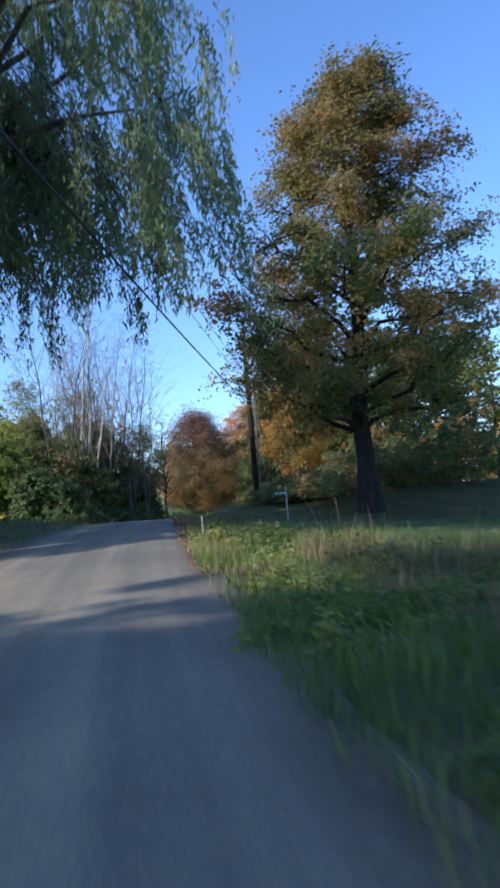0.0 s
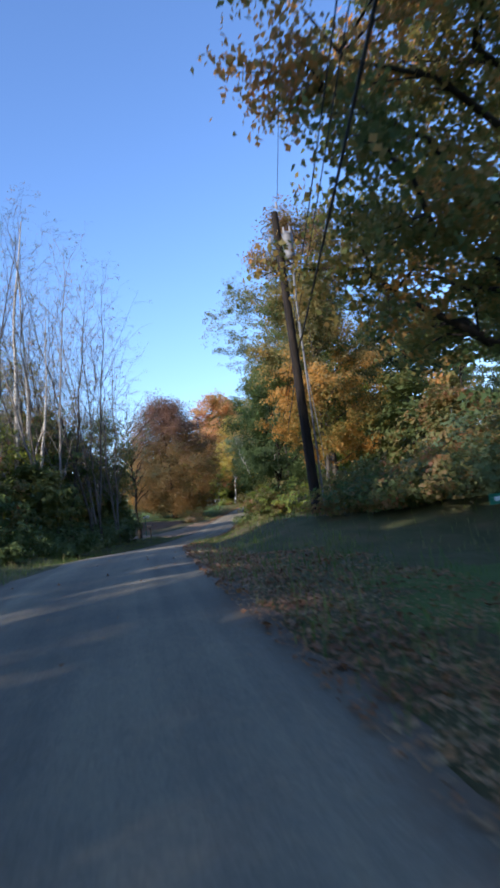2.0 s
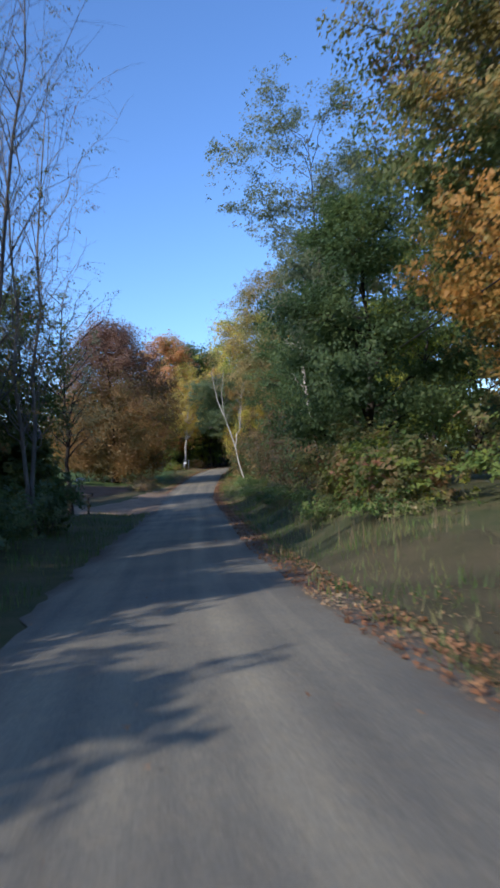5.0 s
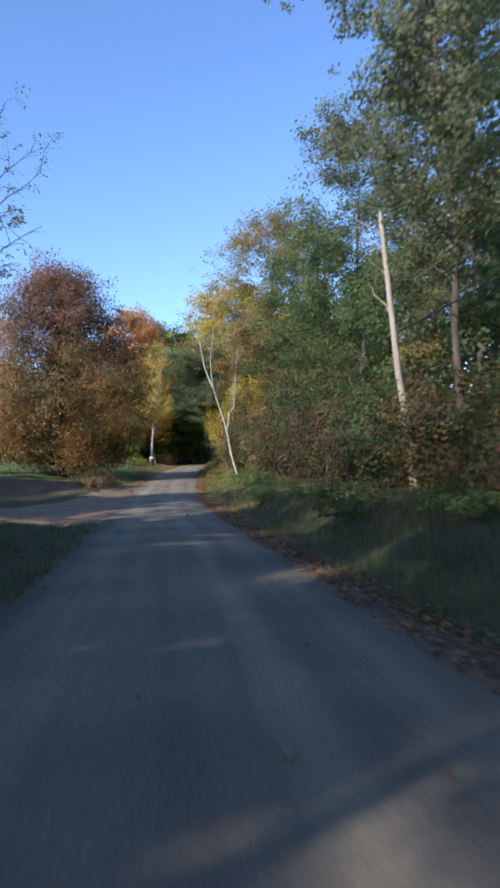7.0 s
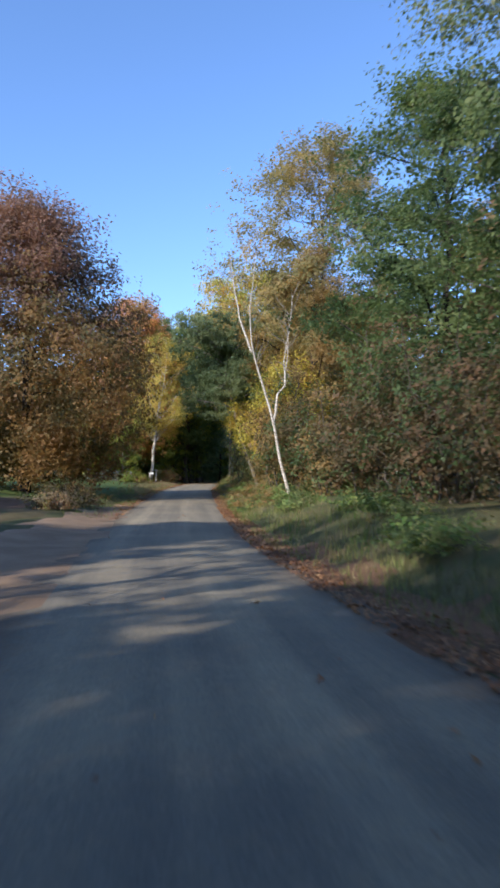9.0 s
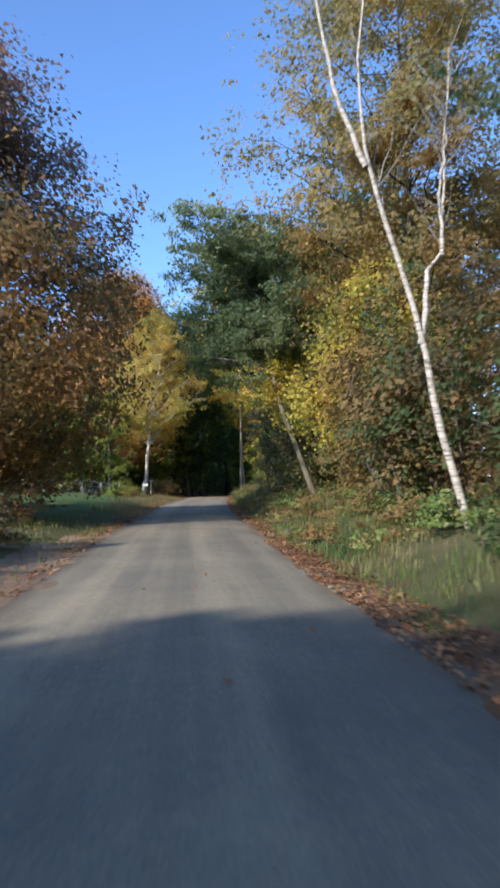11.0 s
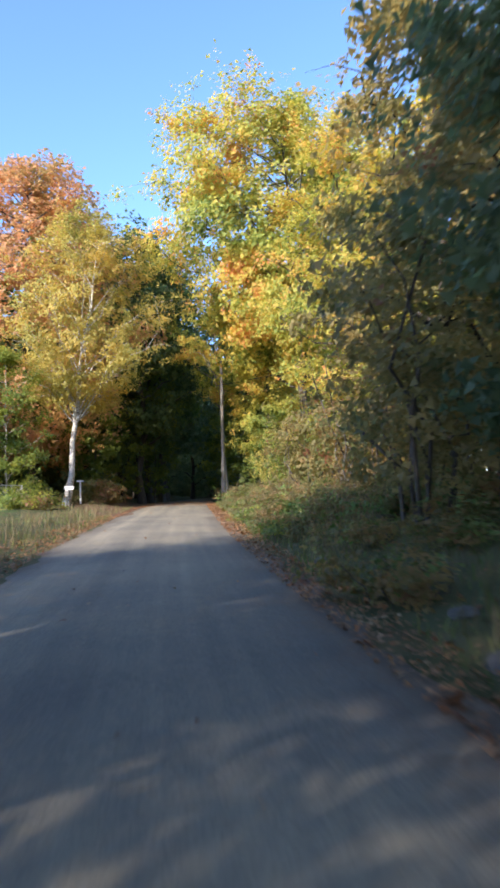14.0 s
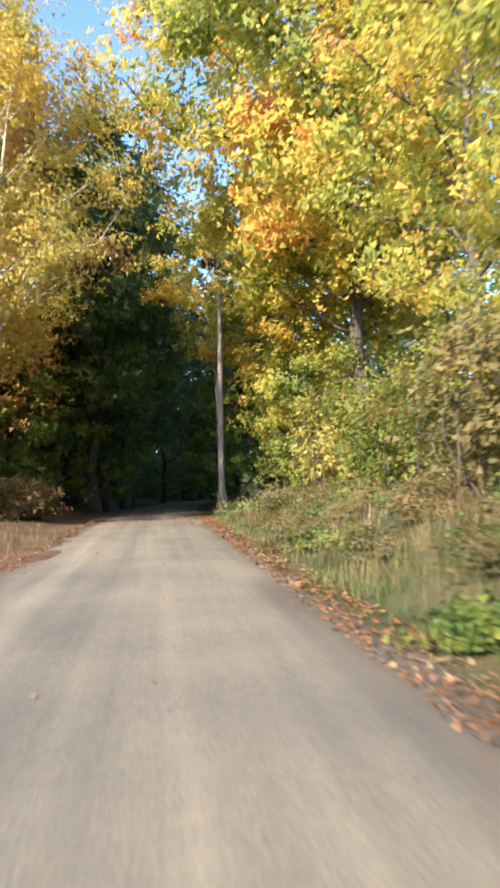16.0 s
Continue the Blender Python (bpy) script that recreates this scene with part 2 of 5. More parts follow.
L_BANK = leaf_mat("long_bank_grass", [(0.05, 0.068, 0.03), (0.1, 0.11, 0.045), (0.15, 0.14, 0.065), (0.2, 0.16, 0.085)], 0.6, 0.35)


# ---- the lie of the land ----
CY = (-80, 0, 10, 20, 30, 40, 50, 60, 72, 84, 95, 108, 118, 130, 141, 153, 165, 185, 215, 260)
CX = (18.0, -1.0, -3.1, -4.8, -6.4, -7.5, -7.9, -7.75, -7.2, -6.8, -6.55, -5.55, -4.7, -3.5, -2.25, -0.5, 1.2, 4.6, 12.0, 30.0)
ZC = (-1.2, 0.22, 0.62, 0.97, 1.10, 0.86, 0.30, -0.17, -0.58, -0.86, -0.90, -0.69, -0.52, -0.32, -0.1, 0.06, 0.2, 0.3, 0.3, 0.3)
HALF = 2.2
WY = (-80, 4, 12, 22, 30, 36, 44, 54, 62, 80, 118, 130, 150, 158, 172, 260)
WL = (1.0, 1.0, 1.3, 1.35, 1.0, 0.78, 0.75, 0.8, 0.92, 0.97, 0.97, 0.86, 0.9, 1.05, 1.0, 1.0)
WR = (1.0, 0.97, 0.95, 0.9, 0.85, 0.8, 0.86, 1.02, 0.98, 0.95, 0.95, 0.98, 1.0, 1.02, 1.0, 1.0)


def smooth_table(values):
    fine = np.arange(-80, 260.5, 0.5)
    v = np.interp(fine, CY, values)
    k = np.exp(-0.5 * (np.arange(-16, 17) / 6.0) ** 2)
    v = np.convolve(np.pad(v, 16, mode="edge"), k / k.sum(), mode="valid")
    return lambda y: np.interp(y, fine, v)


road_x, road_z = smooth_table(CX), smooth_table(ZC)


def ease(a, lo, hi):
    t = np.clip((a - lo) / (hi - lo), 0, 1)
    return t * t * (3 - 2 * t)


def bumps(x, y):
    return 0.05 * np.sin(1.3 * x + 0.7 * y) * np.sin(0.9 * y - 0.4 * x) + 0.035 * np.sin(2.9 * x - 1.7 * y + 1.0) + 0.12 * np.sin(0.21 * x + 0.3) * np.sin(0.17 * y)


def ground_z(x, y):
    x, y = np.asarray(x, float), np.asarray(y, float)
    u = x - road_x(y)
    a = np.abs(u) - HALF
    right = 0.85 * ease(a, 0.3, 3.2) + 0.5 * ease(a, 3, 9)
    junction = -0.075 * np.clip(a, 0, 14)
    right = junction + (right * (0.65 + 0.35 * ease(y, 52, 60)) - junction) * ease(y + 0.25 * np.clip(a - 5, -4, 8), 31, 39) * (1 - 0.65 * ease(y, 40.5, 44) * (1 - ease(y, 51, 56)))
    left = 0.3 * ease(a, 0.5, 3.0) + 0.45 * ease(a, 3, 10)
    left = left * (1 - 0.75 * ease(y, 82, 87) * (1 - ease(y, 100, 106)))
    rise = np.where(u > 0, right, left)
    return road_z(y) + rise + bumps(x, y) * ease(a, 0.1, 1.5) - 0.07 * ease(HALF * np.where(u < 0, np.interp(y, WY, WL), np.interp(y, WY, WR)) - np.abs(u), 0.4, 0.9)


# ---- mesh helpers ----
def mesh_of(name, verts, quads, material, smooth=False):
    me = bpy.data.meshes.new(name)
    verts, quads = np.asarray(verts, np.float32), np.asarray(quads, np.int32)
    k = quads.shape[1]
    me.vertices.add(len(verts))
    me.vertices.foreach_set("co", verts.ravel())
    me.loops.add(quads.size)
    me.loops.foreach_set("vertex_index", quads.ravel())
    me.polygons.add(len(quads))
    me.polygons.foreach_set("loop_start", np.arange(0, quads.size, k, dtype=np.int32))
    me.polygons.foreach_set("loop_total", np.full(len(quads), k, np.int32))
    if smooth:
        me.polygons.foreach_set("use_smooth", np.ones(len(quads), bool))
    me.update(calc_edges=True)
    me.materials.append(material)
    return me


STUFF = {"crown", "lower_crown", "upper_crown", "foliage", "branchwork", "twig_spray", "vine", "inner_foliage", "low_foliage", "wire_mesh"}


def part_of(name, me, parent, label=""):
    ob = new(name, me)
    ob.parent = parent
    if name in STUFF:
        ob["kind"] = "stuff"
    return tagged(ob, label)


def part(name, bm, material, parent, label=""):
    me = bpy.data.meshes.new(name)
    bm.to_mesh(me)
    bm.free()
    me.materials.append(material)
    return part_of(name, me, parent, label)


def thing(name, label, category, x=0.0, y=0.0, z=None, group="", kind="", turn=0.0):
    ob = new(name)
    ob.matrix_basis = pose(x, y, float(ground_z(x, y)) if z is None else z, 0, 0, turn)
    return tagged(ob, label, category, group, kind)


def box(bm, sx, sy, sz, at=(0, 0, 0), turn=(0, 0, 0), bevel=0.0):
    m = pose(*at, *turn) @ Matrix.Diagonal((sx, sy, sz, 1))
    made = bmesh.ops.create_cube(bm, size=1.0, matrix=m)
    if bevel:
        edges = list({e for v in made["verts"] for e in v.link_edges})
        bmesh.ops.bevel(bm, geom=edges, offset=bevel, segments=2, affect="EDGES")
    return bm


class Tubes:
    """Tapered tubes along lines, gathered into one mesh."""

    def __init__(self):
        self.v, self.f, self.n = [], [], 0

    def add(self, pts, radii, sides=5):
        pts, radii = np.asarray(pts, float), np.asarray(radii, float)
        d = np.gradient(pts, axis=0)
        d /= np.linalg.norm(d, axis=1)[:, None] + 1e-9
        ref = np.where(np.abs(d[:, 2:3]) > 0.9, np.array([[1.0, 0, 0]]), np.array([[0, 0, 1.0]]))
        a = np.cross(d, ref)
        a /= np.linalg.norm(a, axis=1)[:, None] + 1e-9
        for k in range(1, len(a)):
            if (a[k] * a[k - 1]).sum() < 0:
                a[k] = -a[k]
        b = np.cross(d, a)
        th = np.linspace(0, 2 * np.pi, sides, endpoint=False)
        ring = pts[:, None] + radii[:, None, None] * (np.cos(th)[None, :, None] * a[:, None] + np.sin(th)[None, :, None] * b[:, None])
        self.v.append(ring.reshape(-1, 3))
        i = np.arange(len(pts) - 1)[:, None] * sides
        j = np.arange(sides)[None, :]
        k = (j + 1) % sides
        q = np.stack([i + j, i + k, i + sides + k, i + sides + j], -1).reshape(-1, 4) + self.n
        self.f.append(q)
        self.n += len(pts) * sides

    def mesh(self, name, material):
        return mesh_of(name, np.concatenate(self.v), np.concatenate(self.f), material, True)


def leaf_quads(rng, centres, size, droop=0.3, narrow=0.44, along=None, out=None, kite=False):
    """A pointed leaf at each centre, its face turned more or less outwards."""
    n = len(centres)
    a = rng.normal(size=(n, 3))
    a[:, 2] -= droop
    if along is not None:
        a = along + 0.35 * a
    face = rng.normal(size=(n, 3))
    if out is not None:
        face += 1.9 * out
    face /= np.linalg.norm(face, axis=1)[:, None]
    if along is None:
        a -= (a * face).sum(1)[:, None] * face
    a /= np.linalg.norm(a, axis=1)[:, None] + 1e-9
    b = np.cross(a, face)
    b /= np.linalg.norm(b, axis=1)[:, None] + 1e-9
    s = size * np.exp(0.28 * np.clip(rng.normal(size=(n, 1)), -2, 1.4))
    if kite:
        fold = face * s * 0.12
        v = np.stack([centres - a * s * 0.5, centres - a * s * 0.1 - b * s * narrow + fold, centres + a * s * 0.6, centres - a * s * 0.1 + b * s * narrow + fold], 1)
        return v.reshape(-1, 3), np.arange(4 * n).reshape(-1, 4)
    foot = centres - a * s * 0.4
    v = np.stack([foot - b * s * narrow, foot + b * s * narrow, centres + a * s * 0.6], 1)
    return v.reshape(-1, 3), np.arange(3 * n).reshape(-1, 3)


def sprays(rng, centres, spread, count, flat=0.65, per=16):
    """Places for leaves: small sprays scattered about the given clump centres."""
    k = max(8, count // per)
    which = rng.integers(0, len(centres), k)
    reach = spread * rng.uniform(0.45, 1.3, len(centres))[which]
    spots = centres[which] + rng.normal(size=(k, 3)) * reach[:, None] * np.array([0.55, 0.55, 0.55 * flat])
    pick = rng.integers(0, k, count)
    return spots[pick] + rng.normal(size=(count, 3)) * (0.24 * spread) * np.array([1, 1, 0.7]), which[pick]


def curve_line(rng, start, end, bend, steps=5, wobble=0.04):
    t = np.linspace(0, 1, steps)[:, None]
    p = start + (end - start) * t + np.array([0, 0, 1.0]) * bend * (4 * t * (1 - t))
    p[1:-1] += rng.normal(size=(steps - 2, 3)) * wobble * np.linalg.norm(end - start)
    return p


ROUND = ((0, 0.45), (0.15, 0.8), (0.4, 1.0), (0.65, 0.86), (0.85, 0.55), (1, 0.15))
COLUMN = ((0, 0.5), (0.2, 0.85), (0.5, 1.0), (0.8, 0.75), (1, 0.25))
OPEN_TOP = ((0, 0.3), (0.3, 0.6), (0.6, 0.95), (0.8, 1.0), (0.95, 0.65), (1, 0.3))


def tree(label, x, y, h, r, leaves, bark, count, leaf=0.17, base=0.22, shape=ROUND, trunk=None, lean=(0, 0), seed=1, limbs=15, clump=0.6, rise=0.35,
         droop=0.3, twigs=True, name="tree", group="", z=None, off=(0, 0), flat=0.65, second=None, category="tree", stems=1, fill=3, prune=None, stout=1.0, kite=False):
    """A tree: tapered trunk and limbs, and a crown of single leaves gathered in clumps at the twigs."""
    rng = np.random.default_rng(seed)
    top = thing(name, label, category, x, y, z, group)
    wood, centres = Tubes(), []
    tr = trunk or 0.013 * h
    zc, hc = base * h, (1 - base) * h
    prof = np.array(shape)
    reach = lambda f: np.interp(f, prof[:, 0], prof[:, 1]) * r
    for s in range(stems):
        ang = rng.uniform(0, 6.28)
        spread = 0.0 if stems == 1 else 0.16 * h
        ex, ey = lean[0] + off[0] * 0.6 + spread * math.cos(ang + s * 2.4), lean[1] + off[1] * 0.6 + spread * math.sin(ang + s * 2.4)
        tt = np.linspace(0, 1, 9)[:, None]
        line = np.array([[0, 0, -0.25]]) + tt * np.array([[ex, ey, 0.9 * h]])
        line[1:] += rng.normal(size=(8, 3)) * 0.006 * h * np.array([1, 1, 0])
        if stems > 1:
            line[0, :2] += 0.25 * np.array([math.cos(ang + s * 2.4), math.sin(ang + s * 2.4)])
        rad = tr * (1 - 0.93 * tt[:, 0]) * (1 if stems == 1 else 0.7)
        rad[0] *= 1.45
        wood.add(line, rad, 9)
        at = lambda zz: np.array([np.interp(zz, line[:, 2], line[:, k]) for k in range(3)])
        for k in range(limbs // stems):
            f = (k + rng.uniform(0.2, 0.8)) / (limbs // stems)
            az = k * 2.39996 + rng.uniform(-0.5, 0.5) + s
            out = reach(f) * rng.uniform(0.72, 1.02)
            z1 = zc + f * hc * 0.97
            z0 = max(zc * 0.75, z1 - rise * out - 0.08 * hc * rng.uniform(0, 1))
            p0 = at(min(z0, 0.86 * h))
            axis = at(min(z1, 0.88 * h))
            p1 = np.array([axis[0] + off[0] * f + out * math.cos(az), axis[1] + off[1] * f + out * math.sin(az), z1])
            if prune and p1[0] * prune[0] + p1[1] * prune[1] > prune[2]:
                p1[:2] *= prune[2] / (p1[0] * prune[0] + p1[1] * prune[1])
            limb = curve_line(rng, p0, p1, 0.06 * out, 6)
            r0 = stout * max(0.02, min(0.42 * tr, 0.05 * np.linalg.norm(p1 - p0)) * (1 - 0.5 * f))
            wood.add(limb, r0 * np.linspace(1, 0.18, 6), 5)
            length = np.linalg.norm(p1 - p0)
            for j in range(7):
                g = rng.uniform(0.3, 1.0)
                q0 = limb[0] + (limb[-1] - limb[0]) * g
                q0 = np.array([np.interp(g, np.linspace(0, 1, 6), limb[:, c]) for c in range(3)])
                way = rng.normal(size=3) + 0.8 * (p1 - p0) / (length + 1e-6)
                way[2] = abs(way[2]) * 0.5 - 0.15
                q1 = q0 + way / np.linalg.norm(way) * rng.uniform(0.25, 0.42) * (0.55 * length + 0.25 * r)
                twig = curve_line(rng, q0, q1, 0.03 * r, 3)
                if twigs:
                    wood.add(twig, r0 * 0.35 * np.linspace(1, 0.2, 3), 3)
                for w in (0.4, 0.75, 1.0):
                    centres.append(q0 + (q1 - q0) * w)
            centres.append(p1)
        for k in range(fill * limbs // stems):
            f, az = rng.uniform(0.02, 0.98), rng.uniform(0, 6.283)
            d = reach(f) * math.sqrt(rng.uniform(0.08, 0.85))
            axis = at(min(zc + f * hc, 0.88 * h))
            centres.append(np.array([axis[0] + off[0] * f + d * math.cos(az), axis[1] + off[1] * f + d * math.sin(az), zc + f * hc * 0.97]))
        for k in range(5):
            centres.append(at(0.9 * h) + np.array([off[0], off[1], 0]) * 0.4 + rng.normal(size=3) * np.array([0.12 * r, 0.12 * r, 0.03 * h]))
    part_of("trunk", wood.mesh("trunk", bark), top)
    if count:
        centres = np.array(centres)
        count, leaf = (int(1.45 * count), 0.8 * leaf) if leaf < 0.2 else (count, 0.93 * leaf)
        c, _ = sprays(rng, centres, clump, count, flat)
        c[:, 2] = np.maximum(c[:, 2], 0.15)
        if prune:
            c = c[c[:, 0] * prune[0] + c[:, 1] * prune[1] < prune[2] + 0.6 * np.sin(1.7 * c[:, 2])]
            count = len(c)
        out = c - np.array([lean[0] + 0.6 * off[0], lean[1] + 0.6 * off[1], zc + 0.35 * hc])
        out = out / (np.linalg.norm(out, axis=1)[:, None] + 1e-6) + np.array([0, 0, 0.35])
        if second:
            cut = second[1] * h + rng.normal(size=count) * 0.09 * h + 0.06 * h * np.sin(1.1 * c[:, 0]) * np.sin(0.9 * c[:, 1] + 1)
            hi = c[:, 2] > cut
            for mask, m, nm in ((~hi, leaves, "lower_crown"), (hi, second[0], "upper_crown")):
                v, q = leaf_quads(rng, c[mask], leaf, droop, out=out[mask], kite=kite)
                part_of(nm, mesh_of(nm, v, q, m), top)
        else:
            v, q = leaf_quads(rng, c, leaf, droop, out=out, kite=kite)
            part_of("crown", mesh_of("crown", v, q, leaves), top)
    return top


def shrub(label, x, y, rx, ry, h, leaves, count, leaf=0.12, seed=1, name="shrub", group="", stems=16, turn=0.0, clump=0.4, bark=None):
    """A shrub: many uneven stems from the ground, with leaves of one or more kinds in clumps along them."""
    rng = np.random.default_rng(seed)
    top = thing(name, label, "shrub", x, y, None, group, turn=turn)
    wood, centres, kinds = Tubes(), [], []
    leaves = leaves if isinstance(leaves, tuple) else (leaves,)
    for k in range(stems):
        az, d = rng.uniform(0, 6.283), math.sqrt(rng.uniform(0, 1))
        foot = np.array([0.55 * d * rx * math.cos(az), 0.55 * d * ry * math.sin(az), -0.1])
        high = h * (1 - 0.45 * d * d) * rng.choice([0.5, 0.75, 0.95, 1.15], p=[0.25, 0.3, 0.3, 0.15])
        tip = np.array([1.1 * d * rx * math.cos(az), 1.1 * d * ry * math.sin(az), high])
        line = curve_line(rng, foot, tip, 0.1 * h, 5, 0.07)
        if k % 2 == 0:
            wood.add(line, 0.0065 * h * np.linspace(1, 0.3, 5) + 0.004, 4)
        kind = int(rng.integers(0, len(leaves)))
        for w in np.linspace(0.2, 1.05, 6):
            c = np.array([np.interp(w, np.linspace(0, 1, 5), line[:, i]) for i in range(3)])
            for j in range(2):
                e = c + rng.normal(size=3) * np.array([0.2 * rx, 0.2 * ry, 0.06 * h])
                e[2] = max(e[2], 0.1)
                centres.append(e)
                kinds.append(kind if rng.uniform() < 0.75 else int(rng.integers(0, len(leaves))))
    part_of("branchwork", wood.mesh("branchwork", bark or BARK_GREY), top)
    centres, kinds = np.array(centres), np.array(kinds)
    count, leaf = int(1.25 * count), 0.86 * leaf
    c, pick = sprays(rng, centres, 1.1 * clump, count, 0.8)
    c[:, 2] = np.maximum(c[:, 2], 0.04)
    out = c / np.array([rx, ry, h]) + np.array([0, 0, 0.3])
    for kind, m in enumerate(leaves):
        mask = kinds[pick] == kind
        if mask.any():
            v, q = leaf_quads(rng, c[mask], leaf, 0.3, out=out[mask])
            part_of("foliage", mesh_of("foliage", v, q, m), top)
    return top


# ---- ground, road, drives ----
def sheet(name, us, ys, zf, material, uv=False, jag=0.0, thick=0.0):
    us, ys = np.asarray(us, float), np.asarray(ys, float)
    u, y = np.meshgrid(us, ys)
    if jag:
        w = 0.5 * np.sin(0.9 * y) * np.sin(0.37 * y + 1) + 0.35 * np.sin(2.3 * y + 2 * np.sign(u)) + 0.3 * np.sin(5.1 * y + u)
        u = u * np.where(u < 0, np.interp(y, WY, WL), np.interp(y, WY, WR)) + jag * np.interp(y, (10, 22), (0.35, 1.0)) * w * ease(np.abs(u), HALF * 0.6, HALF)
    x = road_x(y) + u
    z = zf(x, y, u)
    v = np.stack([x, y, z], -1).reshape(-1, 3)
    nu, ny = len(us), len(ys)
    i = np.arange(ny - 1)[:, None] * nu + np.arange(nu - 1)[None]
    q = np.stack([i, i + 1, i + nu + 1, i + nu], -1).reshape(-1, 4)
    me = mesh_of(name, v, q, material, True)
    if uv:
        layer = me.uv_layers.new(name="UVMap")
        co = np.stack([u.ravel(), y.ravel()], -1)[q.ravel()]
        layer.data.foreach_set("uv", co.astype(np.float32).ravel())
    return me


near = np.concatenate([np.arange(-24, -3.9, 0.8), np.arange(-3.4, 3.5, 0.3), np.arange(4.0, 24.1, 0.8)])
us = np.concatenate([[-2500, -900, -350, -160, -90, -60, -45, -34], near, [34, 45, 60, 90, 160, 350, 900, 2500]])
ys = np.concatenate([[-2500, -900, -350, -180, -110], np.arange(-80, 230, 0.8), [235, 245, 260, 300, 380, 550, 1000, 2600]])
ground = tagged(new("ground", sheet("ground", us, ys, lambda x, y, u: ground_z(x, y), GROUND)),
                "grassy roadside ground with patches of bare soil", "ground", kind="structure")
road = tagged(new("road", sheet("road", np.linspace(-HALF - 0.12, HALF + 0.12, 17), np.arange(-70, 240, 0.4),
                                lambda x, y, u: road_z(y) + 0.045 - 0.006 * u ** 2, ROAD, True, 0.2)),
              "narrow grey road of packed gravel with pale wheel tracks", "road", kind="structure")


def patch(name, label, material, pts, lift=0.03, kind="structure", category="ground", step=0.5):
    """A ground patch inside an outline given in (x, y), lying on the land."""
    p = np.array(pts, float)
    x0, y0 = p.min(0)
    x1, y1 = p.max(0)
    gx, gy = np.arange(x0, x1 + step, step), np.arange(y0, y1 + step, step)
    X, Y = np.meshgrid(gx, gy)
    X2 = X + 0.25 * np.sin(1.7 * Y + 0.6 * X) + 0.15 * np.sin(4.1 * Y)
    Y2 = Y + 0.25 * np.sin(1.5 * X + 0.8 * Y) + 0.15 * np.sin(3.7 * X)
    inside = np.zeros(X.shape, bool)
    for (ax, ay), (bx, by) in zip(p, np.roll(p, -1, 0)):
        cross = (ay > Y2) != (by > Y2)
        inside ^= cross & (X2 < (bx - ax) * (Y2 - ay) / (by - ay + 1e-12) + ax)
    Z = ground_z(X, Y) + np.where(inside, lift, -0.05)
    n = len(gx)
    i = np.arange(len(gy) - 1)[:, None] * n + np.arange(n - 1)[None]
    q = np.stack([i, i + 1, i + n + 1, i + n], -1).reshape(-1, 4)
    q = q[inside.ravel()[q].any(1)]
    v = np.stack([X, Y, Z], -1).reshape(-1, 3)
    used, inv = np.unique(q, return_inverse=True)
    ob = new(name, mesh_of(name, v[used], inv.reshape(q.shape), material, True))
    return tagged(ob, label, category, kind=kind)


patch("driveway", "sandy gravel driveway mouth opening off the road", DRIVE,
      [(-8.6, 84.2), (-10.3, 85.6), (-12.5, 86.5), (-34, 90), (-34, 93.5), (-15, 93.2), (-11.6, 94.6), (-10.6, 98), (-9.7, 104), (-8.3, 114), (-7.4, 118), (-7.2, 118), (-7.9, 98)], 0.035, category="driveway")
patch("lawn", "mown green lawn beside the driveway", LAWN,
      [(-9.4, 117), (-11.4, 116), (-18, 113.5), (-36, 113), (-36, 160), (-7.2, 160), (-7.0, 130)], 0.02)
patch("leaf_bed", "ground under the maple strewn with orange-brown leaves", LEAFBED, [(-11.2, 105.5), (-14, 100.5), (-32, 99), (-32, 112.5), (-16, 112.5), (-11.2, 113)], 0.04)
patch("rough_grass", "rough straw-coloured grass beside the driveway", DRYLAWN, [(-10.3, 104), (-12, 96), (-15, 94.4), (-34, 94.6), (-34, 98.6), (-14.2, 100.2), (-11.4, 105.5), (-11.6, 115), (-9.6, 116), (-9.0, 114)], 0.03)
patch("leafy_turnout", "earth turnout at the wood's edge covered in orange leaves", LEAFBED, [(-2.3, 152), (-3.6, 156), (-4.2, 163), (-4.8, 168), (-2.5, 174), (0.4, 180), (1.8, 180), (-0.4, 166), (-1.6, 158)], 0.05)
patch("leaf_drift", "drift of orange leaves along the road's edge", LEAFBED, [(-4.6, 76), (-4.1, 76), (-3.5, 90), (-3.3, 104), (-2.9, 110), (-4.0, 110), (-4.6, 96), (-5.0, 86)], 0.025)
patch("dry_lawn", "dry mown grass strip with fallen leaves", DRYLAWN,
      [(-5.0, 36.5), (-2.0, 41), (12, 40), (14, 50), (4, 52.5), (-1.5, 53.5), (-4.7, 57), (-5.4, 57), (-5.6, 40)], 0.02)
patch("roadside_lawn", "mown green roadside lawn", LAWN, [(1.2, 12), (0.2, 18), (-1.8, 22), (-2.6, 27), (3, 30), (14, 32), (26, 26), (26, 10), (6, 10)], 0.02)


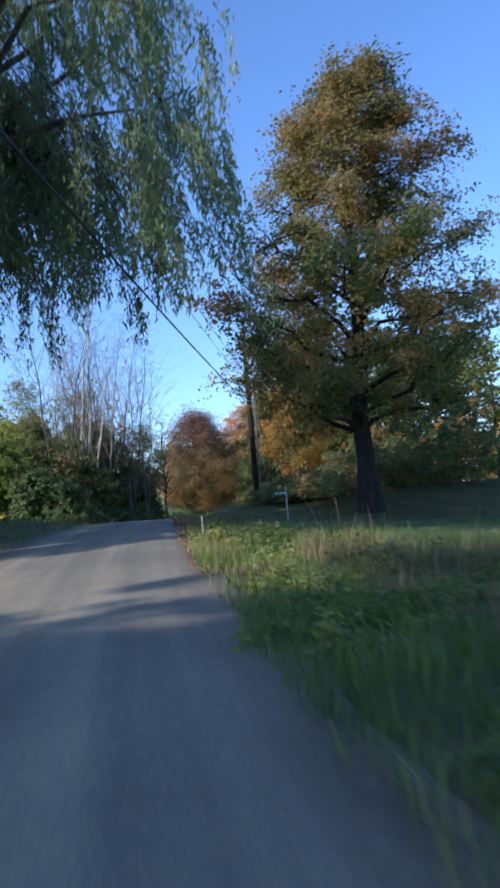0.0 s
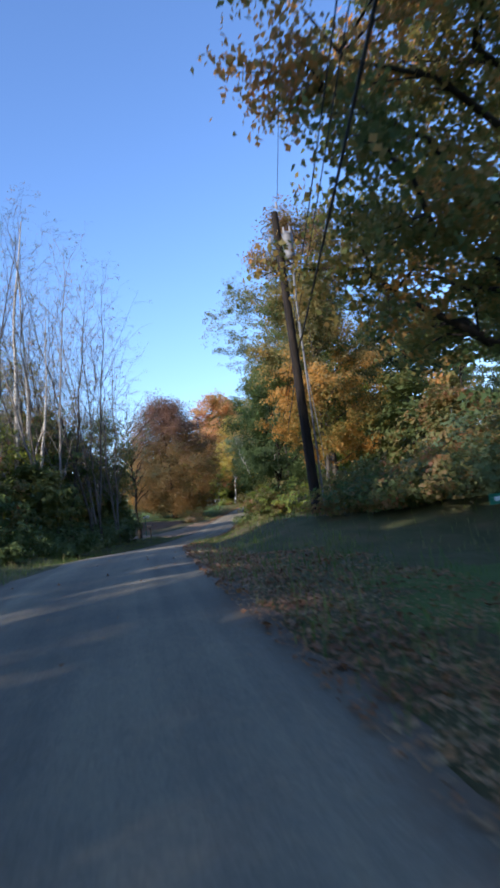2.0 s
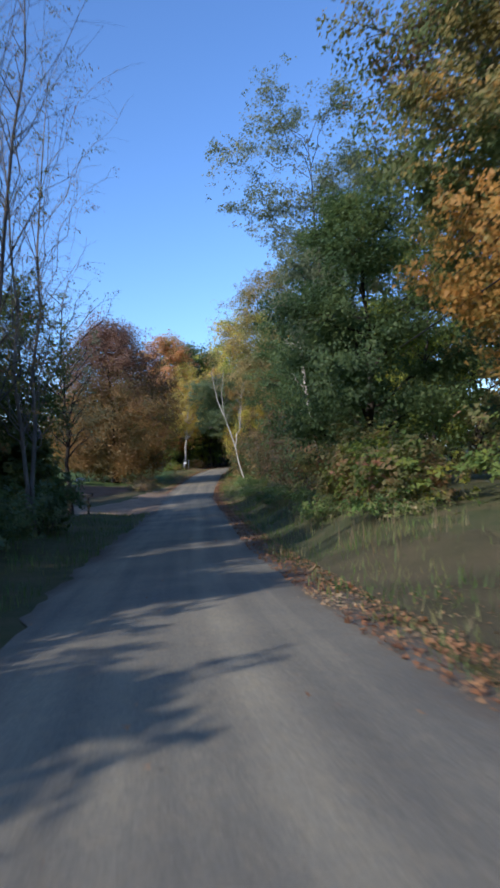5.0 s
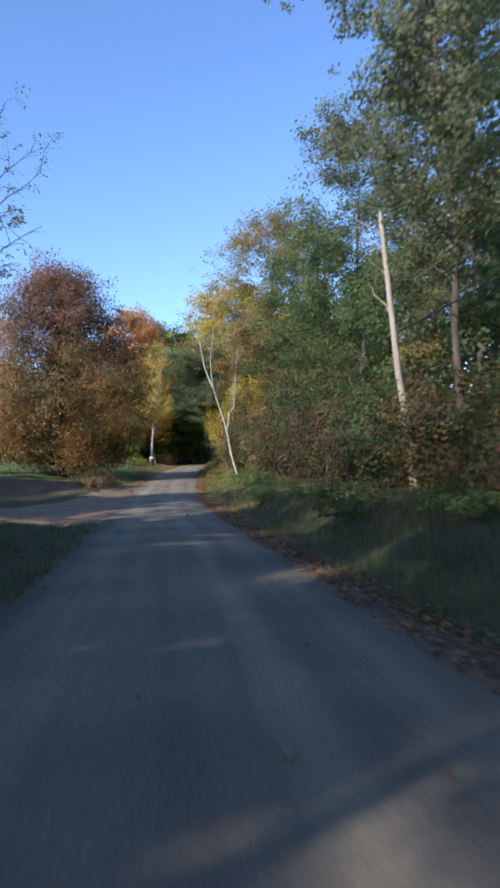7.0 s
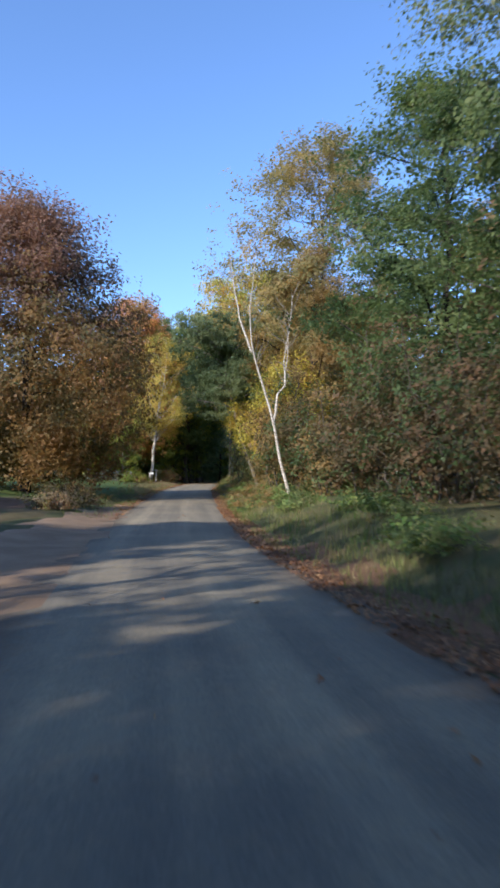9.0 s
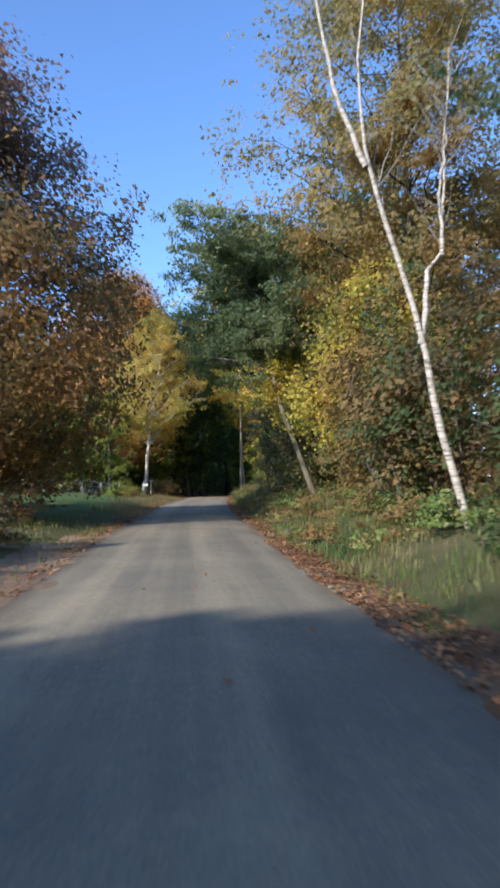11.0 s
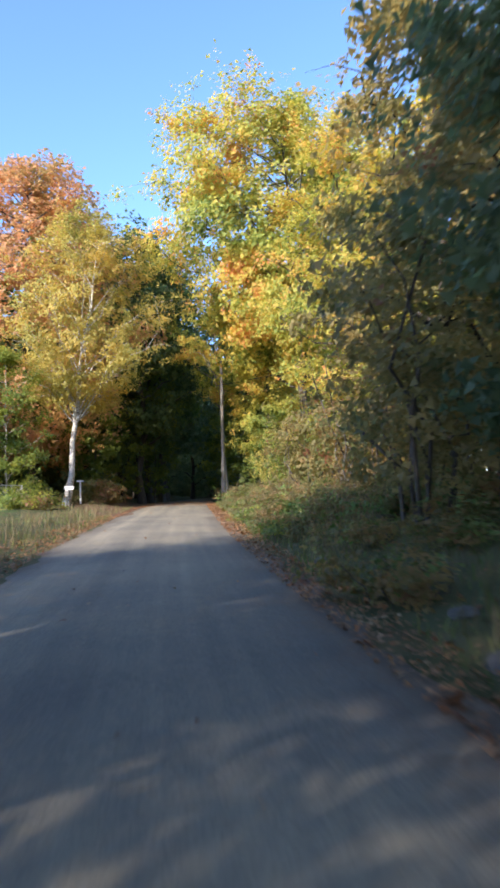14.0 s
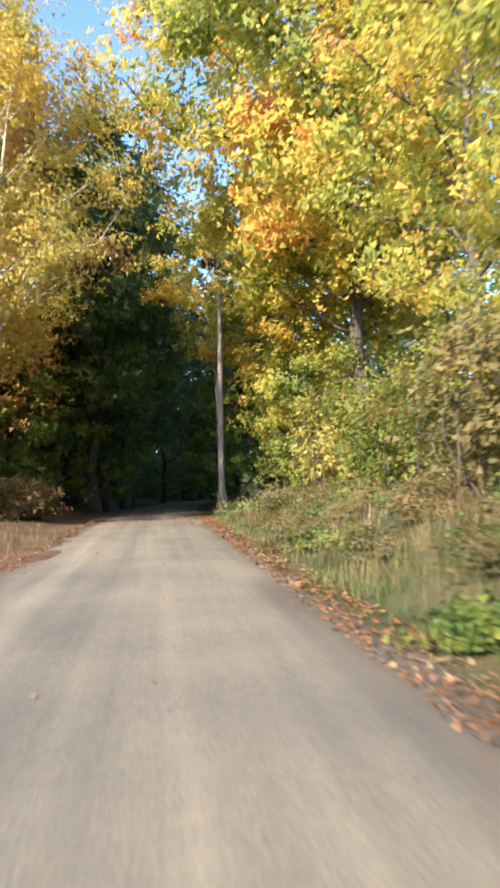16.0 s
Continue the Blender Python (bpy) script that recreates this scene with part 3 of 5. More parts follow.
# ---- ground cover ----
def cover(name, label, material, count, ranges, tall, wide, seed, kind="blade"):
    """Grass blades or fallen leaves strewn over stretches (y0, y1, u0, u1, share) beside the road."""
    rng = np.random.default_rng(seed)
    share = np.array([w[4] for w in ranges], float)
    which = rng.choice(len(ranges), count, p=share / share.sum())
    lo = np.array([[w[0], w[2]] for w in ranges])[which]
    hi = np.array([[w[1], w[3]] for w in ranges])[which]
    t = rng.uniform(size=(count, 2))
    y, u = (lo + (hi - lo) * t).T
    if kind != "leaf":
        keep = np.sin(1.1 * y + 0.5 * u) + np.sin(2.3 * u - 0.7 * y) + rng.normal(size=count) > -0.6
        y, u = y[keep], u[keep]
    n = len(y)
    x = road_x(y) + u
    z = ground_z(x, y)
    z = np.maximum(z, np.where(np.abs(u) < HALF + 0.1, road_z(y) + 0.045 - 0.006 * u ** 2, -99))
    if kind == "leaf":
        c = np.stack([x, y, z + rng.uniform(0.015, 0.05, n)], -1)
        a = rng.normal(size=(n, 3)) * np.array([1, 1, 0.28])
        a /= np.linalg.norm(a, axis=1)[:, None]
        b = np.cross(a, np.array([0, 0, 1.0]) + 0.3 * rng.normal(size=(n, 3)))
        b /= np.linalg.norm(b, axis=1)[:, None]
        s = tall * np.exp(0.3 * rng.normal(size=(n, 1)))
        v = np.stack([c - a * s * 0.4 - b * s * 0.42, c - a * s * 0.4 + b * s * 0.42, c + a * s * 0.6], 1).reshape(-1, 3)
        me = mesh_of(name, v, np.arange(3 * n).reshape(-1, 3), material)
    else:
        az = rng.uniform(0, 6.283, n)
        s = tall * np.exp(0.35 * rng.normal(size=n))
        d = np.stack([np.cos(az), np.sin(az), 0 * az], -1)
        side = np.stack([-np.sin(az), np.cos(az), 0 * az], -1)
        foot = np.stack([x, y, z - 0.02], -1)
        mid = foot + d * (0.12 * s)[:, None] + np.array([0, 0, 1.0]) * (0.6 * s)[:, None]
        tip = foot + d * (rng.uniform(0.25, 0.6, n) * s)[:, None] + np.array([0, 0, 1.0]) * s[:, None]
        w = (wide * (0.6 + 0.8 * rng.uniform(size=n)))[:, None]
        v = np.stack([foot - side * w, foot + side * w, mid + side * w * 0.7, mid - side * w * 0.7, tip + side * w * 0.15, tip - side * w * 0.15], 1).reshape(-1, 3)
        first = 6 * np.arange(n)[:, None, None]
        me = mesh_of(name, v, (first + np.array([[[0, 1, 2, 3], [3, 2, 4, 5]]])).reshape(-1, 4), material)
    return tagged(new(name, me), label, "leaves" if kind == "leaf" else "grass", kind="stuff")


cover("grass", "uneven green and straw-coloured roadside grass", L_GRASS, 74000,
      [(2, 60, 1.95, 5.5, 4), (2, 16, 1.9, 3.6, 3), (1, 18, 2.0, 8.5, 5), (60, 112, 2.3, 5.2, 5), (112, 172, 2.5, 4.4, 3), (104, 119, 2.5, 7.0, 2.5), (112, 145, 4.0, 7.5, 2), (15, 85, -5.5, -2.0, 4), (104, 165, -5.0, -2.3, 2), (2, 40, 5, 14, 1.5)], 0.17, 0.006, 11)
cover("tall_weeds", "tall dry roadside weeds, brown and dull green", L_WEED, 26000,
      [(3, 13, 3.6, 8.5, 3.5), (54, 80, 3.4, 5.4, 0.5), (113, 128, 2.9, 4.6, 0.6), (133, 168, 3.0, 7.0, 5), (125, 160, -4.5, -2.6, 1)], 0.34, 0.006, 12)
cover("bank_grass", "long olive grass and seed heads on the sunny bank", L_BANK, 26000,
      [(130, 168, 2.7, 7.5, 6), (106, 130, 2.8, 6.0, 1.6), (72, 110, 2.8, 5.0, 1.5)], 0.21, 0.007, 14)
cover("fallen_leaves", "dry orange and brown fallen leaves along the road edge", L_FALLEN, 66000,
      [(10, 36, 1.8, 3.0, 2), (34, 75, 1.75, 2.6, 2.5), (75, 112, 1.85, 2.7, 3), (112, 175, 1.95, 2.7, 3.2), (112, 140, 2.6, 6, 0.8), (20, 175, -2.0, 2.0, 0.12), (18, 33, 2.0, 5, 2.5), (104, 182, -3.1, -2.0, 4), (165, 185, -2.4, 2.4, 0.8), (38, 52, 2.4, 8, 0.6)], 0.048, 0.02, 13, "leaf")


# ---- birches ----
def birch(label, x, y, stems, seed):
    """White stems given as (points, foot radius); fine pale twigs at the ends."""
    rng = np.random.default_rng(seed)
    top = thing("birch_tree", label, "tree", x, y)
    for pts, r0 in stems:
        w = Tubes()
        pts = np.array(pts, float)
        t = np.linspace(0, 1, len(pts))
        s = np.linspace(0, 1, 14)
        line = np.stack([np.interp(s, t, pts[:, i]) for i in range(3)], -1)
        line[1:-1] += rng.normal(size=(12, 3)) * 0.02
        w.add(line, r0 * (1 - 0.85 * s), 8)
        part_of("trunk" if r0 > 0.06 else "stem", w.mesh("stem", BIRCH), top)
        tw = Tubes()
        for k in range(12):
            g = rng.uniform(0.55, 1.0)
            p = np.array([np.interp(g, s, line[:, i]) for i in range(3)])
            way = np.array([rng.normal() * 0.6, rng.normal() * 0.6, 1.0])
            tw.add(curve_line(rng, p, p + way / np.linalg.norm(way) * rng.uniform(0.5, 1.5), 0.05, 4), 0.014 * np.linspace(1, 0.3, 4), 4)
        part_of("twig_spray", tw.mesh("twig_spray", BARK_PALE), top)
    return top


# ---- willow ----
def willow(x, y, h, r, seed):
    rng = np.random.default_rng(seed)
    top = thing("willow_tree", "tall weeping willow with grey-green drooping strands", "tree", x, y)
    wood, c, along = Tubes(), [], []
    line = np.array([[0, 0, -0.3], [0.1, 0, 2.5], [0.3, 0.2, 5], [0.5, 0.1, 8], [0.6, 0.2, 0.7 * h]])
    wood.add(line, np.array([0.75, 0.6, 0.5, 0.4, 0.15]), 10)
    for k in range(60):
        az = k * 2.39996 + rng.uniform(-0.3, 0.3)
        f = 0.9 * rng.uniform(0, 1) ** 1.35
        out = r * (0.6 + 0.4 * math.sqrt(1 - f * f)) * rng.uniform(0.76, 1.0)
        if math.sin(az) > 0.2:
            out *= 0.62
        p0 = np.array([0.5, 0.1, (0.2 + 0.42 * f) * h])
        p1 = np.array([out * math.cos(az), out * math.sin(az), (0.34 + 0.6 * f) * h])
        limb = curve_line(rng, p0, p1, 0.12 * h, 8)
        wood.add(limb, 0.14 * np.linspace(1, 0.12, 8), 6)
        for j in range(8):
            g = rng.uniform(0.35, 1.0)
            q = np.array([np.interp(g, np.linspace(0, 1, 8), limb[:, i]) for i in range(3)]) + rng.normal(size=3) * np.array([0.6, 0.6, 0.3])
            bundle = min(rng.uniform(1.6, 5.6), q[2] - 4.6)
            swing = rng.normal(size=2) * 0.3
            for m in range(7):
                length = bundle * rng.uniform(0.55, 1.05)
                if length < 0.5:
                    continue
                e = q + rng.normal(size=3) * np.array([0.26, 0.26, 0.2])
                sway = swing + rng.normal(size=2) * 0.15
                s = np.linspace(0, 1, 5)[:, None]
                strand = e + s * np.array([[sway[0], sway[1], -length]]) + np.array([[math.cos(az), math.sin(az), 0]]) * 0.35 * np.sqrt(s)
                if m % 3 == 0:
                    wood.add(strand, 0.011 * np.linspace(1, 0.4, 5), 3)
                n = int(25 * length)
                w = rng.uniform(0.0, 1, n) ** 0.9
                p = np.stack([np.interp(w, s[:, 0], strand[:, i]) for i in range(3)], -1) + rng.normal(size=(n, 3)) * 0.085
                c.append(p)
                along.append(np.tile([[sway[0] / length, sway[1] / length, -0.8]], (n, 1)))
    part_of("trunk", wood.mesh("trunk", BARK_GREY), top)
    v, q = leaf_quads(rng, np.concatenate(c), 0.19, 0.2, 0.15, np.concatenate(along))
    part_of("crown", mesh_of("crown", v, q, L_WILLOW), top)


willow(-9.9, 18.4, 22.0, 8.5, 3)


# ---- trees of the first stretch ----
# First six stand out of view, added to cast tree shade on the road.
for k, (x, y, h, r, m) in enumerate(((-12.5, -4.5, 13, 4.6, L_GREEN), (-17, -10, 15, 5, L_MAPLE), (-20, 7, 16, 5, L_GREEN), (-21, 14, 17, 5.5, L_BRONZE), (-23, 21, 17, 5.5, L_GREEN), (-21.5, 25, 15.5, 5.4, L_OLIVE), (-24, 44, 7, 3.5, L_LIME), (-27, 52, 7, 3.5, L_BRONZE), (-23.5, 86, 12, 4, L_OLIVE), (-28, 80, 13, 4.5, L_BRONZE), (-34, 88, 14, 5, L_GREEN), (-27, 96, 12, 4, L_RUST))):
    tree("leafy tree set back from the road for shade and backing", x, y, h, r, m, BARK_DARK, 8000, 0.5, 0.1, ROUND, seed=900 + k, limbs=20, clump=1.1, fill=6, twigs=False, group="trees beside the willow")
tree("large old maple turning from green to orange, dark massive trunk", 4.0, 33, 20.6, 6.5, L_MAPLE, BARK_DARK, 74000, 0.165, 0.23, ((0, 0.72), (0.12, 1.0), (0.36, 1.0), (0.52, 0.76), (0.66, 0.6), (0.78, 0.66), (0.88, 0.4), (1, 0.1)), 0.5, seed=4, limbs=46, clump=0.85, off=(0.3, -0.6), fill=2, flat=0.85, stout=0.7, kite=True,
     second=(L_MAPLETOP, 0.62), name="maple_tree", prune=(-0.6, 0.8, 4.3))
tree("orange and gold maple with a pale straight trunk", 1.5, 58.5, 13.6, 4.0, L_ORANGE, BARK_GREY, 30000, 0.14, 0.2, ROUND, 0.14, seed=5, limbs=28, stout=0.5, fill=3, flat=0.9, second=(L_BRONZE, 0.6), name="maple_tree")
tree("tall maple with a rusty red top", 2.2, 62.5, 19.4, 5.0, L_OLIVE, BARK_GREY, 36000, 0.165, 0.3, COLUMN, 0.24, seed=6, limbs=28, fill=5, flat=0.9, clump=0.8, second=(L_RED, 0.68), name="maple_tree")
tree("airy ash tree with thin grey-green leaves", 0.7, 78, 20, 4.9, L_GREY, BARK_GREY, 25000, 0.13, 0.3, ((0, 0.25), (0.3, 0.42), (0.55, 0.62), (0.75, 0.95), (0.85, 1.0), (0.95, 0.7), (1, 0.3)), 0.13, seed=7, limbs=36, clump=0.6, off=(-1.0, 0), stout=0.7, name="ash_tree")
tree("dense dark green tree leafy to the ground", -0.8, 66.8, 10.8, 3.7, L_GREEN, BARK_DARK, 40000, 0.135, 0.05, ROUND, 0.2, seed=8, limbs=20, clump=0.8)
tree("yellow-green tree at the wood edge", 5.0, 76.5, 13, 3.2, L_LIME, BARK_DARK, 16000, 0.15, 0.12, ROUND, 0.13, seed=9, limbs=16, clump=0.6)
for k, (x, y, h, s) in enumerate(((-14.5, 57, 20, 21), (-12.8, 63, 18, 22), (-15.8, 69, 16, 23), (-17.5, 61, 16, 24), (-12.2, 59.5, 18.5, 25), (-13.2, 54, 19, 26), (-16, 65, 18, 27), (-12.4, 67, 16, 28), (-15.4, 50, 18, 29), (-17.5, 55, 17, 33), (-14.2, 60.5, 17, 34))):
    tree("nearly bare pale-barked tree with fine upswept twigs", x, y, h, 2.8, L_SHRUB, BARK_TWIG if k % 2 else BARK_GREY, 2600, 0.065, 0.22, OPEN_TOP, 0.12, seed=s, limbs=66, stout=0.5, rise=1.4, clump=0.4, fill=0,
         name="bare_tree", group="bare trees", stems=3 if k < 2 else 2)
birch("pale-barked multi-stemmed tree, nearly bare", -15.9, 57, [
    ([(0, 0, -0.3), (0.2, 0, 4), (0.55, 0, 8), (0.9, 0, 13), (1.9, 0, 18.5)], 0.21),
    ([(0.3, 0.2, -0.3), (0.75, 0.2, 4), (1.2, 0.3, 9), (1.3, 0.4, 16)], 0.17),
    ([(-0.2, 0, -0.3), (-0.5, 0, 4), (-1.1, 0.1, 9), (-1.5, 0.1, 14)], 0.15),
    ([(0.5, 0, -0.3), (1.4, 0.1, 4), (2.2, 0.2, 8.5), (2.6, 0.3, 13)], 0.13),
    ([(0.55, 0, 8), (-0.2, 0.2, 11), (-0.6, 0.2, 15)], 0.07),
    ([(0.75, 0.2, 4.2), (1.9, 0.2, 7), (2.9, 0.2, 10.5)], 0.06)], 184)
for k, (x, y, h, r, m) in enumerate(((-16.4, 64, 8, 2.4, L_SHRUB), (-16.5, 58, 7.5, 3.0, L_LIME), (-19.5, 55, 7, 3.2, L_LIME), (-23, 62, 10, 4, L_LIME), (-17.2, 71, 7.5, 2.6, L_SHRUB), (-13.8, 73, 3.4, 2.0, L_OLIVE), (-15.6, 79, 3.6, 2.2, L_GREEN),
                                     (-18, 74, 11, 4, L_RUST), (-25, 50, 6, 3.5, L_LIME), (-16, 77, 8, 2.5, L_GREEN), (-21, 82, 12, 4.2, L_BRONZE), (-17, 74.5, 9, 3.2, L_OLIVE), (-19.5, 69, 10.5, 3.6, L_GREEN), (-16, 65.5, 9, 3.0, L_OLIVE), (-15, 60.5, 8, 2.8, L_GREEN), (-14.8, 48, 4.8, 2.2, L_SHRUB), (-17.2, 51.5, 7.5, 3.0, L_OLIVE), (-14.4, 43.5, 3.4, 2.0, L_GREEN), (-14.0, 53.6, 4.6, 2.0, L_OLIVE), (-18.5, 46, 6, 2.6, L_LIME))):
    tree("scrubby understorey tree with dull green and brown leaves", x, y, h, r, m, BARK_DARK, 7500, 0.21, 0.14, ROUND, 0.1, seed=30 + k, limbs=16, fill=5, name="scrub_tree", group="scrub trees")
for k, (x, y, h, r, m, n) in enumerate(((-13.8, 74, 10.5, 2.5, L_OLIVE, 9000), (-16.8, 63, 12.5, 3.0, L_SHRUB, 4200), (-19, 66, 14, 3.4, L_LIME, 4200), (-21.5, 60, 13, 3.4, L_SHRUB, 4200), (-19.6, 56, 11, 2.8, L_LIME, 3600))):
    tree("slender young tree among the bare trees, thinly leaved", x, y, h, r, m, BARK_GREY, n, 0.15, 0.32, ROUND, 0.1, seed=240 + k, limbs=24, stout=0.6, fill=3, rise=0.7, clump=0.7, name="scrub_tree", group="scrub trees")
for k, (x, y, h, r, m) in enumerate(((8, 42, 9, 4, L_GREEN), (14, 47, 11, 4.5, L_LIME), (7, 52, 6, 3, L_SHRUB), (19, 52, 10, 4, L_YELLOW), (24, 44, 10, 4, L_BRONZE), (11, 62, 12, 4, L_MAPLE),
                                     (6.4, 63.5, 6.5, 3, L_GREEN), (6.2, 57, 6.5, 2.8, L_OLIVE), (30, 36, 9, 4, L_GREEN), (9, 70, 15, 5, L_GREEN), (17, 64, 14, 5, L_BRONZE))):
    tree("wood-edge tree with mixed green and yellowing leaves", x, y, h, r, m, BARK_DARK, 5000, 0.24, 0.12, ROUND, seed=50 + k, limbs=16, clump=0.8, group="wood edge trees")
for k, (x, y, rx, ry, h, m) in enumerate(((-1.9, 60, 1.6, 2.0, 2.0, L_LIME), (0.6, 57.5, 2.0, 1.4, 1.9, L_LIME), (3.6, 56.5, 2.0, 1.6, 2.2, L_SHRUB), (5.5, 37, 2.2, 2.0, 2.6, L_GREEN),
                                          (8.5, 35.5, 2.6, 2.0, 3.2, L_GREEN), (-0.2, 42, 1.2, 1.4, 1.5, L_GREEN), (1.3, 38.5, 1.5, 1.4, 1.3, L_SHRUB), (-2.2, 63.5, 1.4, 2.4, 2.2, L_SHRUB),
                                          (0.0, 36.6, 1.7, 1.3, 0.9, L_GREEN), (2.2, 36.2, 1.9, 1.5, 1.2, L_OAK), (3.6, 38.2, 2.0, 1.5, 1.6, L_OAK), (7.5, 39, 2.4, 1.6, 1.6, L_OAK), (-12.4, 52, 1.4, 3, 1.2, L_GREEN), (-12.8, 44, 1.5, 3, 1.2, L_GREEN), (-12.6, 60, 1.3, 3, 1.4, L_OAK), (-12.4, 67, 1.4, 3, 1.8, L_OAK))):
    shrub("leafy roadside shrub, green with a few brown leaves", x, y, rx, ry, h, (m, L_SHRUB) if x > -9 else (m, L_GREEN), 4200, 0.125, 70 + k, group="roadside shrubs")


def pine(x, y, h, seed):
    rng = np.random.default_rng(seed)
    top = thing("pine_tree", "dark green white pine with level tiers of branches", "tree", x, y)
    wood, c = Tubes(), []
    wood.add(np.array([[0, 0, -0.3], [0.05, 0, 0.5 * h], [0, 0, h]]), np.array([0.28, 0.18, 0.03]), 8)
    for k in range(16):
        z0 = h * (0.2 + 0.78 * k / 15)
        for j in range(5):
            az = j * 1.257 + k * 0.7 + rng.uniform(-0.3, 0.3)
            out = 5.2 * (1 - 0.8 * k / 15) * rng.uniform(0.7, 1.05)
            limb = curve_line(rng, np.array([0, 0, z0]), np.array([out * math.cos(az), out * math.sin(az), z0 + 0.12 * out]), -0.1 * out, 5)
            wood.add(limb, 0.05 * np.linspace(1, 0.2, 5), 4)
            n = int(120 * out)
            w = rng.uniform(0.3, 1, n)
            c.append(np.stack([np.interp(w, np.linspace(0, 1, 5), limb[:, i]) for i in range(3)], -1) + rng.normal(size=(n, 3)) * np.array([0.3, 0.3, 0.08]))
    part_of("trunk", wood.mesh("trunk", BARK_DARK), top)
    v, q = leaf_quads(rng, np.concatenate(c), 0.26, 0.0, 0.12)
    part_of("crown", mesh_of("crown", v, q, L_PINE), top)


pine(8.7, 66.5, 17.5, 91)
pine(14, 58, 14, 92)

# ---- trees of the second stretch ----
tree("tall thin-leaved tree, grey-green and airy", 4.4, 84, 19.5, 4.3, L_GREY, BARK_GREY, 36000, 0.13, 0.25, COLUMN, 0.15, seed=101, limbs=34, clump=0.65, stout=0.6, fill=4)
tree("tall slender tree, green below with a thin grey-green top", 3.4, 94.5, 18.5, 4.3, L_GREEN, BARK_GREY, 36000, 0.14, 0.2, COLUMN, 0.16, seed=102, limbs=34, clump=0.75, stout=0.5, fill=5, flat=0.9, second=(L_GREY, 0.62))
tree("dense deep green tree", 3.6, 101.5, 15.5, 4.8, L_GREEN, BARK_DARK, 34000, 0.14, 0.1, ROUND, 0.2, seed=103, limbs=28, clump=0.8)
tree("tall bronze-leaved tree with an airy top", 4.2, 121, 22.0, 7.3, L_BRONZE, BARK_GREY, 50000, 0.165, 0.2, ROUND, 0.22, seed=104, limbs=40, clump=0.85, stout=0.6, fill=5, flat=0.9)
tree("dark green tree filling the wood's edge", 4.6, 90, 10.5, 3.8, L_GREEN, BARK_DARK, 15000, 0.17, 0.05, ROUND, seed=112, limbs=20, clump=0.8)
tree("dark green tree filling the wood's edge", 4.2, 79.5, 9, 3.2, L_GREEN, BARK_DARK, 13000, 0.16, 0.05, ROUND, seed=113, limbs=18, clump=0.7)
tree("bronze-green tree at the wood's edge", 7, 88, 14, 4.5, L_BRONZE, BARK_GREY, 9000, 0.2, 0.1, ROUND, seed=105, limbs=16)
tree("bronze tree at the wood's edge", 8.4, 79, 15, 3.8, L_BRONZE, BARK_DARK, 9000, 0.19, 0.08, ROUND, seed=106, limbs=16, clump=0.7)
tree("dark green tree at the wood's edge", 6.5, 110, 15, 4.6, L_GREEN, BARK_DARK, 10000, 0.2, 0.1, ROUND, seed=107, limbs=16, clump=0.7)
tree("broad maple, rusty orange below with a purple-brown top", -13.4, 121.0, 17.3, 8.6, L_RUST, BARK_DARK, 92000, 0.185, 0.05, ((0, 0.6), (0.12, 0.68), (0.22, 0.84), (0.3, 0.97), (0.4, 0.97), (0.5, 0.78), (0.62, 0.72), (0.8, 0.56), (0.93, 0.33), (1, 0.1)), 0.3, seed=108, limbs=44, clump=1.25, fill=16, stout=0.4, flat=0.9, prune=(1.0, 0.0, 7.7),
     second=(L_PURPLE, 0.62), name="maple_tree")
tree("rusty maple behind the lawn", -30, 116, 13, 6, L_RUST, BARK_DARK, 9000, 0.24, 0.08, ROUND, seed=109, limbs=18)
tree("thin nearly bare tree with weeping twigs", -13.3, 84, 13.5, 3.4, L_GREY, BARK_DARK, 2200, 0.11, 0.3, OPEN_TOP, 0.14, seed=110, limbs=34, rise=0.8, fill=0, name="bare_tree", group="bare trees", clump=0.5)
tree("young tree with purple-brown leaves", -16.0, 80, 11.5, 3.2, L_PURPLE, BARK_DARK, 2500, 0.14, 0.3, ROUND, 0.12, seed=111, limbs=16)
for k, (x, y, rx, ry, h, m) in enumerate(((0.4, 78.3, 1.6, 1.8, 3.2, L_BROWN), (0.8, 83, 1.9, 2.2, 4.2, L_GREEN), (0.9, 87.5, 2.0, 2.4, 4.3, L_REDSHRUB), (1.2, 92, 2.1, 2.5, 4.9, L_REDSHRUB),
                                          (1.2, 96.5, 2.2, 2.5, 5.0, L_REDSHRUB), (1.2, 101, 2.1, 2.3, 5.2, L_REDSHRUB), (0.6, 105.5, 1.5, 2.0, 4.2, L_BROWN), (-0.3, 109.5, 1.5, 2.0, 4.8, L_BROWN),
                                          (0.2, 112.5, 1.6, 1.8, 5.2, L_BROWN), (-0.2, 72.5, 1.4, 2.0, 2.1, L_SHRUB))):
    shrub("tall tangled roadside shrub with red-brown and dull green leaves", x, y, rx, ry, h, (m, m, L_GREEN, L_REDSHRUB), 9000, 0.12, 120 + k, group="roadside shrubs", clump=0.6, stems=34)
for k, (x, y, rx, ry, h, m) in enumerate(((-9.8, 110, 1.0, 1.5, 0.7, L_SHRUB), (-11, 119, 1.6, 1.6, 1.2, L_SHRUB), (-10.2, 106, 0.8, 1.2, 0.55, L_SHRUB))):
    shrub("low clump of dull weeds beside the driveway", x, y, rx, ry, h, (m, L_WEED), 3000, 0.09, 1120 + k, "weed_clump", "drive-side weeds", clump=0.4, stems=18)


